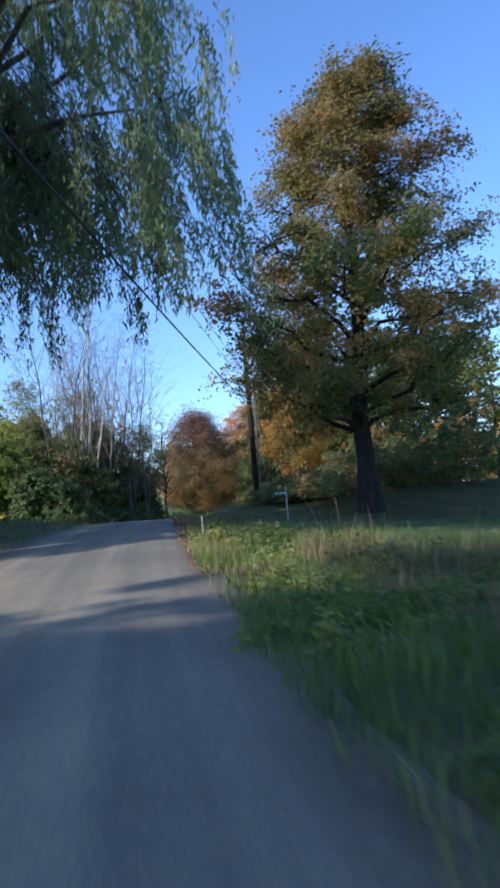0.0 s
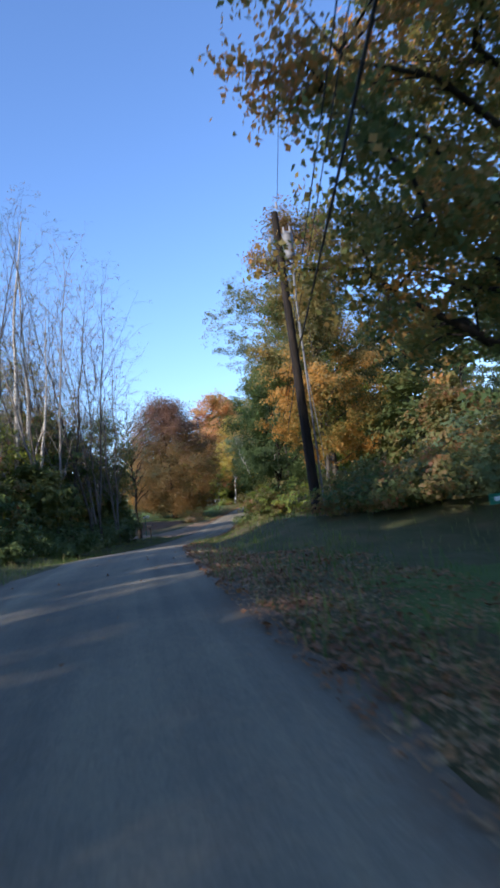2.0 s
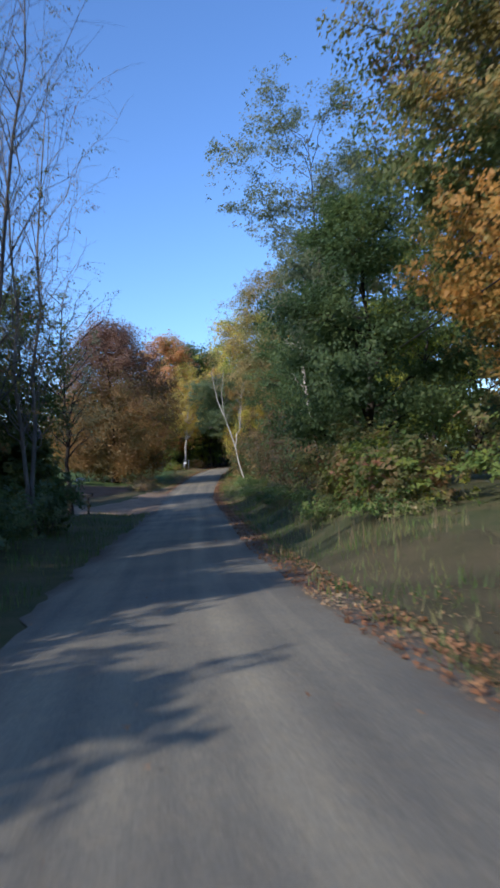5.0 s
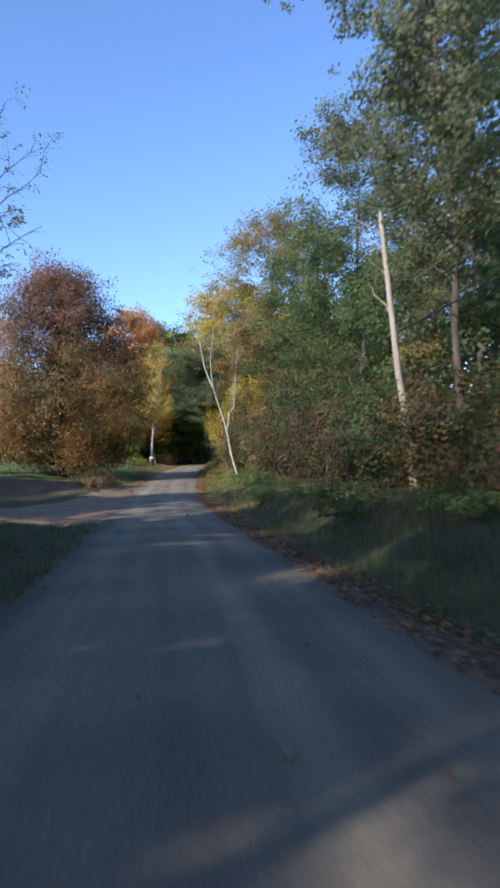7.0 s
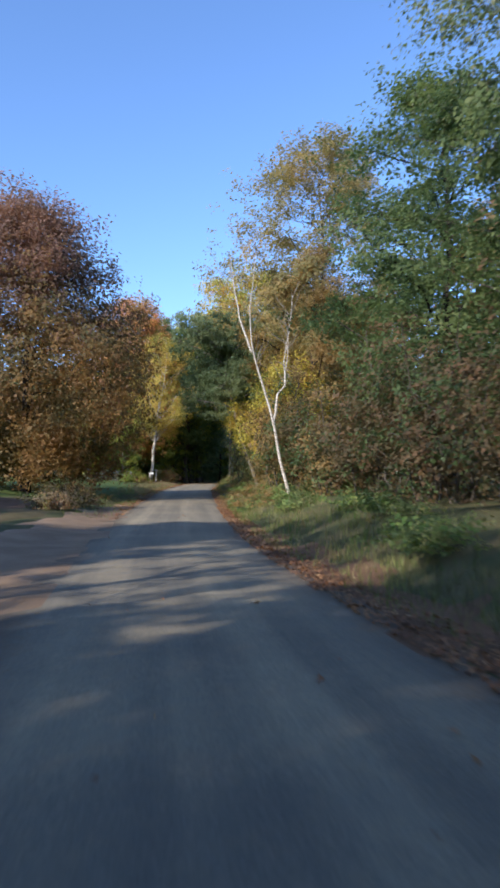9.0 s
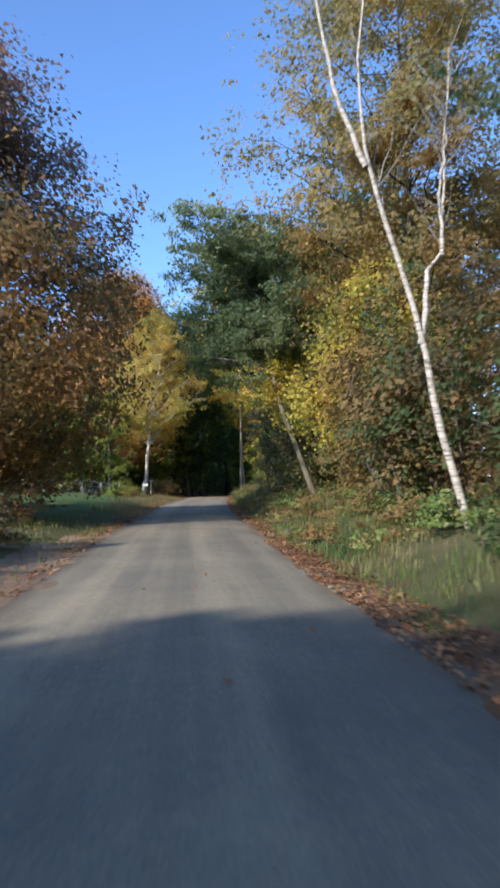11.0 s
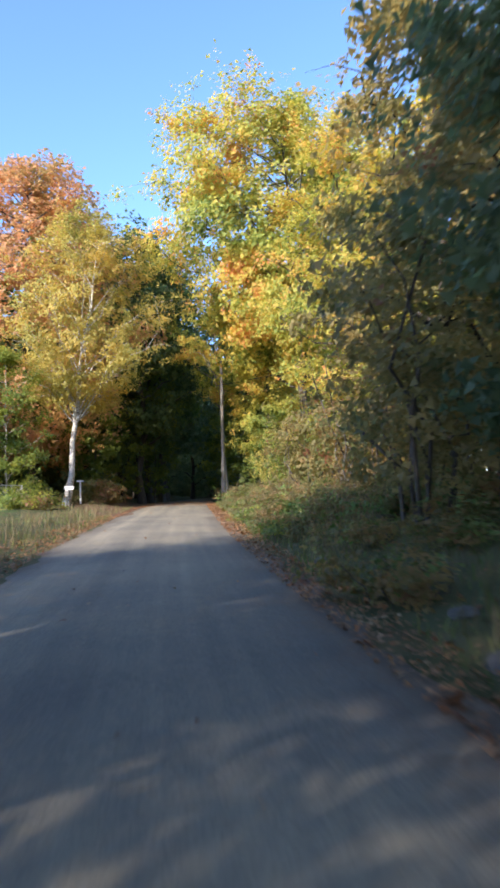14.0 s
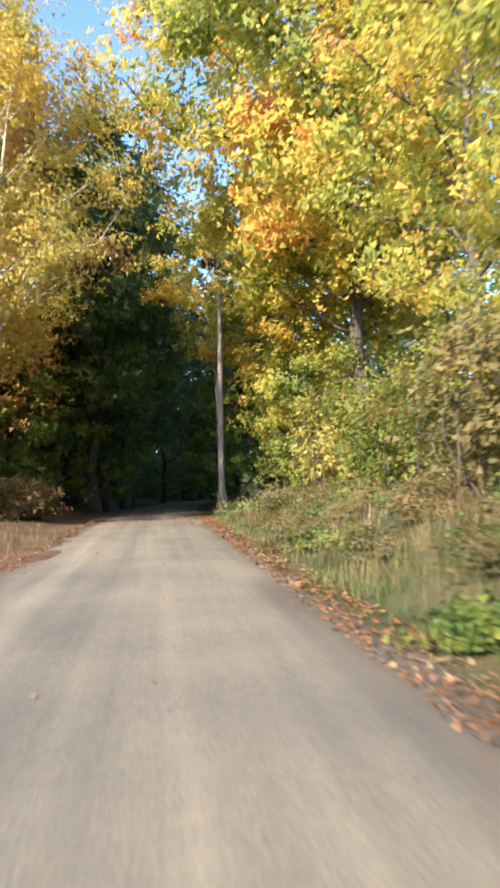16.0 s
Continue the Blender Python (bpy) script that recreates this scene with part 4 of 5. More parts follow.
for k, (x, y, h, m) in enumerate(((9.5, 84, 14, L_BRONZE), (9, 96, 12, L_GREEN), (8.6, 105, 14, L_BROWN), (10, 114, 15, L_GREEN), (9.4, 123, 14, L_BROWN), (9.8, 132, 15, L_OAK))):
    tree("leafy tree within the wood's edge", x, y, h, 4.4, m, BARK_DARK, 9500, 0.22, 0.04, ROUND, seed=970 + k, limbs=18, clump=1.0, twigs=False, group="wood edge trees")


# ---- trees of the third stretch ----
tree("dark green oak spreading over the road from the wood's edge", 4.6, 126.8, 14.0, 5.2, L_OAK, BARK_DARK, 24000, 0.17, 0.12, ((0, 0.45), (0.2, 0.8), (0.4, 1.0), (0.6, 0.95), (0.8, 0.7), (1, 0.2)), 0.3, seed=140, limbs=36, clump=0.8, kite=True, name="oak_tree")
tree("tall spreading maple in yellow, lime and orange", 10.2, 166.5, 26, 8.6, L_YELLOW, BARK_GREY, 90000, 0.22, 0.3, ((0, 0.4), (0.15, 0.7), (0.4, 1), (0.7, 0.95), (0.88, 0.7), (1, 0.25)), 0.36, seed=141, limbs=48, clump=1.15, off=(-1.6, 0), fill=7, flat=0.9, stout=0.6, name="maple_tree")
tree("yellow maple at the road's edge", 8.3, 149, 14, 4.6, L_YELLOW, BARK_GREY, 24000, 0.16, 0.1, ROUND, seed=142, limbs=22, clump=0.7, name="maple_tree")
tree("coral and orange topped maple", -7.6, 172, 23.8, 7.8, L_PINK, BARK_GREY, 52000, 0.25, 0.12, ROUND, seed=143, limbs=36, clump=1.1, fill=7, flat=0.9, name="maple_tree")
tree("brown and bronze leaved tree", 4.6, 134, 15, 4.6, L_BRONZE, BARK_DARK, 14000, 0.19, 0.08, ROUND, seed=144, limbs=20, clump=0.7)
tree("brown and bronze leaved tree", 6.5, 141, 17, 4.6, L_BRONZE, BARK_DARK, 14000, 0.2, 0.1, ROUND, seed=145, limbs=20, clump=0.7)
tree("dark shaded tree overhung by the oak", 3.0, 129, 9, 3.4, L_OAK, BARK_DARK, 12000, 0.17, 0.06, ROUND, seed=146, limbs=16, clump=0.7)
tree("bronze and olive tree rising behind the vine", 2.6, 116.8, 13.5, 3.8, L_BROWN, BARK_DARK, 26000, 0.125, 0.12, ROUND, seed=151, limbs=22, clump=0.6)
tree("yellow-green tree by the fence", -8.2, 163.6, 9.2, 2.7, L_LIME, BARK_PALE, 9000, 0.15, 0.1, ROUND, 0.08, seed=147, limbs=18, clump=0.5)
tree("orange maple behind the fence", -16.5, 163, 10.5, 4.4, L_ORANGE, BARK_GREY, 13000, 0.23, 0.1, ROUND, seed=148, limbs=20, clump=0.8, name="maple_tree")
tree("pale-limbed forked tree behind the pole", 6.55, 175.5, 16, 4.0, L_YELLOW, BARK_PALE, 9000, 0.18, 0.5, OPEN_TOP, 0.13, seed=149, limbs=12, rise=1.1, lean=(-0.8, 0))
tree("low yellow maple leafy to the ground", 8.0, 168.3, 10.5, 2.5, L_YELLOW, BARK_GREY, 15000, 0.16, 0.06, COLUMN, 0.1, seed=152, limbs=20, clump=0.6, name="maple_tree")
tree("yellow-green maple beyond the pole", 9.8, 158, 20, 5.0, L_YELLOW, BARK_GREY, 18000, 0.18, 0.12, ROUND, 0.25, seed=150, limbs=24, clump=0.8, name="maple_tree")
for k, (x, y, h, r, m, bs) in enumerate(((0.5, 180, 23.0, 6.0, L_GREEN, 0.24), (-6, 180, 24, 6.6, L_LIME, 0.18), (-16, 173, 20, 6, L_ORANGE, 0.1), (-13.2, 164, 8.5, 3.2, L_LIME, 0.06), (14, 172, 24, 7, L_YELLOW, 0.1), (-2, 193, 25.5, 5.6, L_GREY, 0.2), (4, 195, 25, 5.6, L_GREY, 0.3), (1.5, 185, 22, 5.0, L_LIME, 0.3), (-3, 187, 24, 5.6, L_GREEN, 0.2), (3, 189, 22.5, 5.2, L_GREEN, 0.25),
                                         (13, 152, 19, 6, L_YELLOW, 0.08), (12, 140, 17, 5.5, L_BRONZE, 0.08), (-22, 160, 11, 4.5, L_ORANGE, 0.08))):
    tree("tall woodland-edge tree in lime, yellow and orange", x, y, h, r, m, BARK_GREY, 13500, 0.33, bs, ROUND, seed=950 + k, limbs=26, clump=1.2, fill=6, flat=0.9, twigs=False, group="wood edge trees")
for k, (x, y, h, r) in enumerate(((-3.2, 173, 8, 2.6), (-1.6, 178, 9, 2.8), (1.6, 181, 8.5, 2.2), (8.0, 176, 9, 2.5), (7.4, 181, 8, 2.2), (-7.5, 175, 8, 2.8))):
    tree("slender lime-green sapling at the wood's edge", x, y, h, r, L_LIME, BARK_GREY, 4500, 0.2, 0.12, ROUND, 0.07, seed=1200 + k, limbs=16, clump=0.6, twigs=False, name="sapling", group="wood edge saplings")
for k, (x, y, rx, ry, h, m) in enumerate(((1.4, 131.5, 1.8, 2.0, 5.6, L_BRONZE), (2.0, 126.5, 1.8, 2.2, 4.2, L_SHRUB), (1.2, 122, 1.5, 1.6, 2.4, L_SHRUB), (3.9, 137, 1.6, 2.2, 4.2, L_BRONZE),
                                          (4.6, 143.5, 2.0, 2.4, 5.2, L_BROWN), (5.4, 150, 1.7, 2.2, 3.8, L_BRONZE), (6.6, 156, 1.8, 2.2, 3.6, L_LIME), (7.4, 162, 1.7, 2.2, 4.2, L_GOLD),
                                          (8.2, 168, 1.6, 2, 3.6, L_LIME), (-3.4, 168, 1.4, 1.8, 1.2, L_SHRUB), (-6.8, 160, 1.6, 2, 0.9, L_LIME))):
    shrub("roadside shrub in yellow, brown and dull green", x, y, rx, ry, h, (m, L_SHRUB, m), 5500, 0.125, 160 + k, group="roadside shrubs", clump=0.5, stems=22)


for k in range(8):
    yy = 134 + 4.2 * k
    xx = float(road_x(yy)) + HALF + 2.6 + 1.2 * math.sin(5.1 * k)
    shrub("low tangle of dull weeds and brambles on the bank", xx, yy, 1.0, 1.3, 0.5 + 0.2 * math.sin(2.3 * k), (L_SHRUB, L_WEED, L_GRASS), 1500, 0.08, 800 + k, "weed_clump", "bank weeds", 10, clump=0.3)
for k in range(12):
    yy = 58 + 4.4 * k
    xx = float(road_x(yy)) + HALF + 2.6 + 0.7 * math.sin(4.3 * k)
    shrub("low tangle of shaded weeds and brambles on the verge", xx, yy, 0.9, 1.3, 0.4 + 0.15 * math.sin(1.9 * k), (L_GRASS, L_GREEN), 1500, 0.075, 830 + k, "weed_clump", "verge weeds", 10, clump=0.3)
for k in range(34):
    yy = 136 + 0.85 * k
    xx = float(road_x(yy)) + HALF + 1.3 + 1.15 * (k % 4) + 0.5 * math.sin(5.9 * k)
    shrub("low olive and brown weeds among the bank grass", xx, yy, 0.75, 0.9, 0.36 + 0.16 * math.sin(2.3 * k), (L_BANK, L_SHRUB, L_BROWN), 1200, 0.06, 1030 + k, "weed_clump", "bank weeds", 10, clump=0.28)
for k in range(9):
    yy = 138 + 2.3 * k
    xx = float(road_x(yy)) + HALF + 1.0 + 1.15 * (k % 3) + 0.4 * math.sin(5.3 * k)
    shrub("low lime-green leafy weed on the bank", xx, yy, 0.6, 0.7, 0.3 + 0.1 * math.sin(2.7 * k), (L_LIME, L_GRASS), 900, 0.08, 930 + k, "weed_clump", "bank weeds", 9, clump=0.25)
for k in range(36):
    yy = 107.5 + 0.9 * k
    xx = float(road_x(yy)) + HALF + 1.3 + 1.1 * (k % 4) + 0.5 * math.sin(5.7 * k)
    shrub("low leafy weeds and brambles on the stony bank", xx, yy, 0.8, 1.0, 0.4 + 0.18 * math.sin(2.9 * k), (L_SHRUB, L_GRASS, L_BROWN), 1300, 0.075, 860 + k, "weed_clump", "bank weeds", 10, clump=0.28)
for k in range(16):
    yy = 3.0 + 1.0 * k
    xx = float(road_x(yy)) + HALF + 0.7 + 0.95 * (k % 3) + 0.4 * math.sin(5.7 * k)
    shrub("low leafy green weeds at the edge of the lawn", xx, yy, 0.6, 0.7, 0.17 + 0.06 * math.sin(2.9 * k), (L_GRASS, L_GRASS, L_LIME), 1000, 0.06, 900 + k, "weed_clump", "lawn edge weeds", 9, clump=0.25)


def leaning_tree():
    """A pale leaning trunk whose green crown hangs over the road, with vine on it."""
    top = thing("leaning_tree", "leaning pale-barked tree with a green crown over the road", "tree", 0.13, 120.2)
    rng = np.random.default_rng(171)
    wood, c = Tubes(), []
    line = np.array([[0.1, 0, -0.25], [-0.3, 0, 0.9], [-0.75, 0.1, 2.2], [-1.2, 0.3, 3.6], [-1.55, 0.6, 5.4], [-1.9, 1.0, 7.4], [-2.2, 1.3, 9.0], [-2.3, 1.5, 10.3]])
    wood.add(line, np.array([0.13, 0.105, 0.095, 0.09, 0.08, 0.068, 0.045, 0.02]), 10)
    part_of("trunk", wood.mesh("trunk", BARK_OLIVE), top)
    limbs = Tubes()
    for k in range(22):
        z0 = rng.uniform(4.6, 9.2)
        p0 = np.array([np.interp(z0, line[:, 2], line[:, i]) for i in range(3)])
        az = k * 2.39996
        out = rng.uniform(1.5, 3.0) * (1.15 if math.cos(az) < 0 else 0.9) * (1.0 if z0 < 8 else 0.6)
        p1 = p0 + np.array([out * math.cos(az), out * math.sin(az), rng.uniform(0.2, 1.5)])
        limb = curve_line(rng, p0, p1, 0.2, 6)
        limbs.add(limb, 0.045 * np.linspace(1, 0.2, 6), 5)
        for j in range(9):
            g = rng.uniform(0.35, 1)
            q = np.array([np.interp(g, np.linspace(0, 1, 6), limb[:, i]) for i in range(3)])
            e = q + rng.normal(size=3) * np.array([0.7, 0.7, 0.45])
            limbs.add(curve_line(rng, q, e, 0.05, 3), np.array([0.014, 0.009, 0.004]), 3)
            for m in range(5):
                d = e + rng.normal(size=3) * np.array([0.36, 0.36, 0.26])
                c.append(d + rng.normal(size=(int(rng.uniform(35, 95)), 3)) * np.array([0.14, 0.14, 0.09]))
    for k in range(5):
        p0 = np.array([-1.7, 0.8, 6.2 + 0.35 * k])
        p1 = np.array([-3.5 - 0.25 * (k % 3), 1.4 + 0.5 * k, 5.2 + 0.45 * k])
        limb = curve_line(rng, p0, p1, 0.3, 7)
        limbs.add(limb, 0.04 * np.linspace(1, 0.2, 7), 5)
        for j in range(15):
            g = rng.uniform(0.35, 1)
            q = np.array([np.interp(g, np.linspace(0, 1, 7), limb[:, i]) for i in range(3)])
            e = q + rng.normal(size=3) * np.array([0.4, 0.4, 0.3]) - np.array([0, 0, 0.2])
            limbs.add(curve_line(rng, q, e, 0.05, 3), np.array([0.012, 0.008, 0.004]), 3)
            for m in range(3):
                c.append(e + rng.normal(size=3) * 0.2 + rng.normal(size=(40, 3)) * np.array([0.15, 0.15, 0.12]))
    part_of("branchwork", limbs.mesh("branchwork", BARK_TWIG), top)
    v, q = leaf_quads(rng, np.concatenate(c), 0.09, 0.4, out=np.concatenate(c) * np.array([0.3, 0.3, 0.1]) + np.array([0.6, 0, -0.9]))
    part_of("crown", mesh_of("crown", v, q, L_OAK), top)
    c = []
    for k in range(16):
        p = np.array([-1.15 + rng.normal() * 0.35, 0.5 + rng.normal() * 0.35, rng.uniform(3.6, 5.4)])
        drop = rng.uniform(0.2, 1.1)
        n = int(40 + 90 * drop)
        c.append(p + np.array([0, 0, -1.0]) * drop * rng.uniform(0, 1, (n, 1)) + rng.normal(size=(n, 3)) * 0.15)
    v, q = leaf_quads(rng, np.concatenate(c), 0.085, 0.8, 0.5, kite=True)
    part_of("vine", mesh_of("vine", v, q, L_VINE), top, "hanging yellow vine leaves")


def vine_mass(x, y, r, z0, z1, seed, label):
    """A tree smothered in vine: a leafy dome from which curtains hang."""
    rng = np.random.default_rng(seed)
    top = thing("vine_covered_tree", label, "tree", x, y)
    wood = Tubes()
    for k in range(5):
        a = k * 1.3
        wood.add(curve_line(rng, np.array([0.4 * math.cos(a), 0.4 * math.sin(a), -0.2]), np.array([0.6 * r * math.cos(a), 0.6 * r * math.sin(a), z1 * 0.85]), 0.3, 6), 0.07 * np.linspace(1, 0.3, 6), 6)
    part_of("trunk", wood.mesh("trunk", BARK_DARK), top)
    c, inner = [], []
    for k in range(200):
        az, f = rng.uniform(0, 6.283), rng.uniform(0, 1)
        d = r * (0.5 + 0.5 * math.sqrt(max(0.0, 1 - f * f))) * rng.uniform(0.55, 1.05) * (0.95 + 0.3 * math.sin(2 * az + 5 * f) + 0.2 * math.sin(5 * az - 7 * f))
        f *= 0.85 + 0.25 * math.sin(2 * az + 1)
        p = np.array([d * math.cos(az), d * math.sin(az), z0 + (z1 - z0) * f])
        drop = min(rng.uniform(0.2, 1.5), p[2] - 0.6 * z0)
        n = int(50 + 90 * max(drop, 0.1))
        w = rng.uniform(0, 1, (n, 1))
        (c if rng.uniform() < 0.68 else inner).append(p + np.array([0, 0, -1.0]) * drop * w + rng.normal(size=(n, 3)) * 0.2)
    for group_, m, nm in ((c, L_VINE, "vine"), (inner, L_BROWN, "inner_foliage")):
        v, q = leaf_quads(rng, np.concatenate(group_), 0.088, 0.8, 0.5, kite=True)
        part_of(nm, mesh_of(nm, v, q, m), top)


leaning_tree()
vine_mass(1.0, 115.4, 2.1, 2.2, 7.0, 172, "tree smothered in yellow and orange grape vine")
vine_mass(1.3, 121.2, 2.1, 3.4, 9.0, 173, "vine-smothered tree with curtains of yellow leaves")


birch("leaning white birch with forked nearly bare stems", -1.1, 105.8, [
    ([(0, 0, -0.2), (-0.45, 0, 1.6), (-0.75, 0, 3.0), (-1.2, 0, 4.7), (-1.6, 0, 5.9), (-1.7, 0, 7.4), (-1.45, 0, 9.8)], 0.072),
    ([(-1.6, 0, 5.8), (-2.0, 0.1, 6.9), (-2.35, 0.1, 8.6), (-2.45, 0.2, 9.7)], 0.05),
    ([(-0.75, 0, 2.9), (-0.6, 0.1, 3.6), (-0.55, 0.2, 4.2), (-0.2, 0.3, 4.5), (-0.1, 0.4, 6.0), (0.15, 0.5, 8.3)], 0.06),
    ([(-0.2, 0.3, 4.5), (-0.25, 0.2, 5.6), (-0.05, 0.2, 6.8)], 0.04)], 181)
tree("white birch with a pale gold crown beside the driveway post", -5.1, 164.7, 17.6, 4.9, L_GOLD, BIRCH, 26000, 0.16, 0.36,
     ((0, 0.35), (0.15, 0.7), (0.35, 1.0), (0.55, 0.92), (0.8, 0.6), (1, 0.15)), 0.2, lean=(2.5, 0), off=(-0.6, 0), seed=182, limbs=40, clump=0.7, rise=1.0, droop=1.2, fill=3, flat=1.1, stout=0.7, name="birch_tree")


def snag():
    top = thing("dead_tree", "bleached leaning dead trunk without bark", "tree", 0.05, 80.3)
    w = Tubes()
    w.add(np.array([[0.25, 0, -0.3], [0.1, 0, 1.5], [-0.2, 0, 3.4], [-0.45, 0, 6.0], [-0.62, 0, 7.8], [-0.66, 0, 8.3]]), np.array([0.14, 0.12, 0.105, 0.085, 0.07, 0.04]), 9)
    part_of("trunk", w.mesh("trunk", BARK_SNAG), top)
    b = Tubes()
    rng = np.random.default_rng(183)
    for z0 in (5.2, 6.0, 6.8, 7.3):
        p = np.array([-0.45, 0, z0])
        b.add(curve_line(rng, p, p + np.array([rng.uniform(-1.3, -0.6), rng.normal() * 0.3, rng.uniform(0.4, 1.2)]), 0.1, 5), 0.03 * np.linspace(1, 0.2, 5), 4)
    part_of("branch_stubs", b.mesh("branch_stubs", BARK_SNAG), top)


snag()


# ---- utility poles and wires ----
def cable(name, a, b, sag, radius, label, mat_):
    t = np.linspace(0, 1, 24)[:, None]
    a, b = np.array(a, float), np.array(b, float)
    w = Tubes()
    w.add(a + (b - a) * t + np.array([0, 0, -1.0]) * sag * 4 * t * (1 - t), np.full(24, radius), 5)
    return tagged(new(name, w.mesh(name, mat_)), label, "cable", "overhead cables")


STEEL = plain_mat("galvanised_steel", (0.42, 0.42, 0.41), 0.45, 0.8)
TANK = plain_mat("pale_grey_enamel", (0.2, 0.205, 0.215), 0.5, wear=0.15)
RUBBER = plain_mat("black_cable", (0.02, 0.02, 0.022), 0.6)
CERAMIC = plain_mat("grey_porcelain", (0.35, 0.35, 0.36), 0.3)
WHITE = plain_mat("white_paint", (0.72, 0.72, 0.7), 0.5, wear=0.12)
SIGN_GREEN = plain_mat("green_sign_face", (0.02, 0.16, 0.09), 0.4, wear=0.15)
ROOF = plain_mat("grey_shingle_roof", (0.12, 0.12, 0.125), 0.85, wear=0.3, scale=20)
PANE = plain_mat("dark_window_pane", (0.02, 0.025, 0.03), 0.08, wear=0.1)


def pole(x, y, h, r, bark, lean, label, hardware):
    top = thing("utility_pole", label, "pole", x, y)
    w = Tubes()
    k = np.linspace(0, 1, 8)[:, None]
    w.add(np.array([[0, 0, -0.4]]) + k * np.array([[lean[0], lean[1], h + 0.4]]), r * (1 - 0.35 * k[:, 0]), 14)
    w.add(np.array([[lean[0], lean[1], h - 0.01], [lean[0], lean[1], h + 0.03]]), np.array([0.65 * r, 0.02]), 14)
    part_of("shaft", w.mesh("shaft", bark), top)
    if hardware:
        at = lambda z: lean[0] * z / h
        bm = bmesh.new()
        for q in range(3):
            bmesh.ops.create_cone(bm, cap_ends=True, segments=12, radius1=0.06 - 0.008 * q, radius2=0.045 - 0.008 * q, depth=0.06, matrix=pose(at(h) + 0.1, 0, h + 0.16 + 0.07 * q))
        box(bm, 0.03, 0.03, 0.3, (at(h) + 0.1, 0, h - 0.02))
        part("insulator", bm, CERAMIC, top)
        z = h - 1.15
        bm = bmesh.new()
        bmesh.ops.create_cone(bm, cap_ends=True, segments=24, radius1=0.175, radius2=0.175, depth=0.72, matrix=pose(at(z) + 0.31, 0, z))
        bmesh.ops.create_cone(bm, cap_ends=True, segments=24, radius1=0.185, radius2=0.11, depth=0.07, matrix=pose(at(z) + 0.31, 0, z + 0.4))
        bmesh.ops.create_cone(bm, cap_ends=True, segments=24, radius1=0.13, radius2=0.175, depth=0.08, matrix=pose(at(z) + 0.31, 0, z - 0.4))
        can = part("transformer", bm, TANK, top, "pale grey transformer can")
        for dx in (-0.1, 0.1):
            bm = bmesh.new()
            bmesh.ops.create_cone(bm, cap_ends=True, segments=10, radius1=0.04, radius2=0.03, depth=0.2, matrix=pose(at(z) + 0.31 + dx, 0, z + 0.53))
            part("bushing", bm, CERAMIC, can)
        part("bracket", box(bmesh.new(), 0.2, 0.06, 0.4, (at(z) + 0.13, 0, z)), STEEL, top)
        bm = box(bmesh.new(), 0.34, 0.04, 0.04, (at(h - 2.1) - 0.28, 0, h - 2.1))
        box(bm, 0.05, 0.05, 0.3, (at(h - 2.1) - 0.45, 0, h - 2.0), (0, 15, 0))
        part("side_arm", bm, STEEL, top)
        bm = box(bmesh.new(), 0.1, 0.1, 0.36, (at(h - 1.0) - 0.3, 0, h - 1.0), (0, 20, 0), 0.02)
        box(bm, 0.2, 0.03, 0.03, (at(h - 0.9) - 0.2, 0, h - 0.9))
        part("fuse_cutout", bm, CERAMIC, top)
        w = Tubes()
        th = np.linspace(0, 1, 10)[:, None]
        w.add(np.array([[at(h) - 0.1, 0, h - 0.35]]) + th * np.array([[-0.2, 0, -0.45]]) + np.sin(th * np.pi) * np.array([[-0.3, 0, 0.05]]), np.full(10, 0.012), 5)
        part_of("jumper_lead", w.mesh("jumper_lead", RUBBER), top)
        w = Tubes()
        w.add(np.array([[at(h - 1.6) + 0.36, 0, h - 1.6], [at(h - 3) + 0.3, 0, h - 3.0], [0.24, 0, 0.3], [0.24, 0, -0.2]]), np.full(4, 0.032), 8)
        part_of("conduit", w.mesh("conduit", TANK), top, "thin pale conduit down the pole")
    return top


pole(-1.3, 40, 9.9, 0.17, POLE_DARK, (-0.12, 0), "dark creosoted utility pole with transformer and insulators", True)
pole(5.5, 171.8, 10.0, 0.15, POLE_PALE, (0.1, 0), "pale weathered utility pole at the wood's edge", False)
gz = float(ground_z(-1.3, 40))
for z, dx, rad in ((gz + 10.1, 0.1, 0.009), (8.1, 0.25, 0.012), (7.6, 0.25, 0.01), (6.7, 0.2, 0.022)):
    cable("overhead_cable", (-1.4 + dx, 40, z), (-4.6 + dx, -26, z - 0.6), 0.55, rad, "black overhead cable above the road", RUBBER)
    cable("overhead_cable", (-1.4 + dx, 40, z), (0.4 + dx, 90, z - 1.6), 0.6, rad, "black overhead cable above the road", RUBBER)
cable("guy_wire", (-1.3, 40.05, gz + 8.8), (-0.6, 41.2, gz - 0.1), 0.0, 0.012, "taut galvanised guy wire of the pole", STEEL)
cable("overhead_cable", (5.6, 171.8, 8.6), (20, 118, 8.0), 0.8, 0.02, "thin black overhead cable", RUBBER)


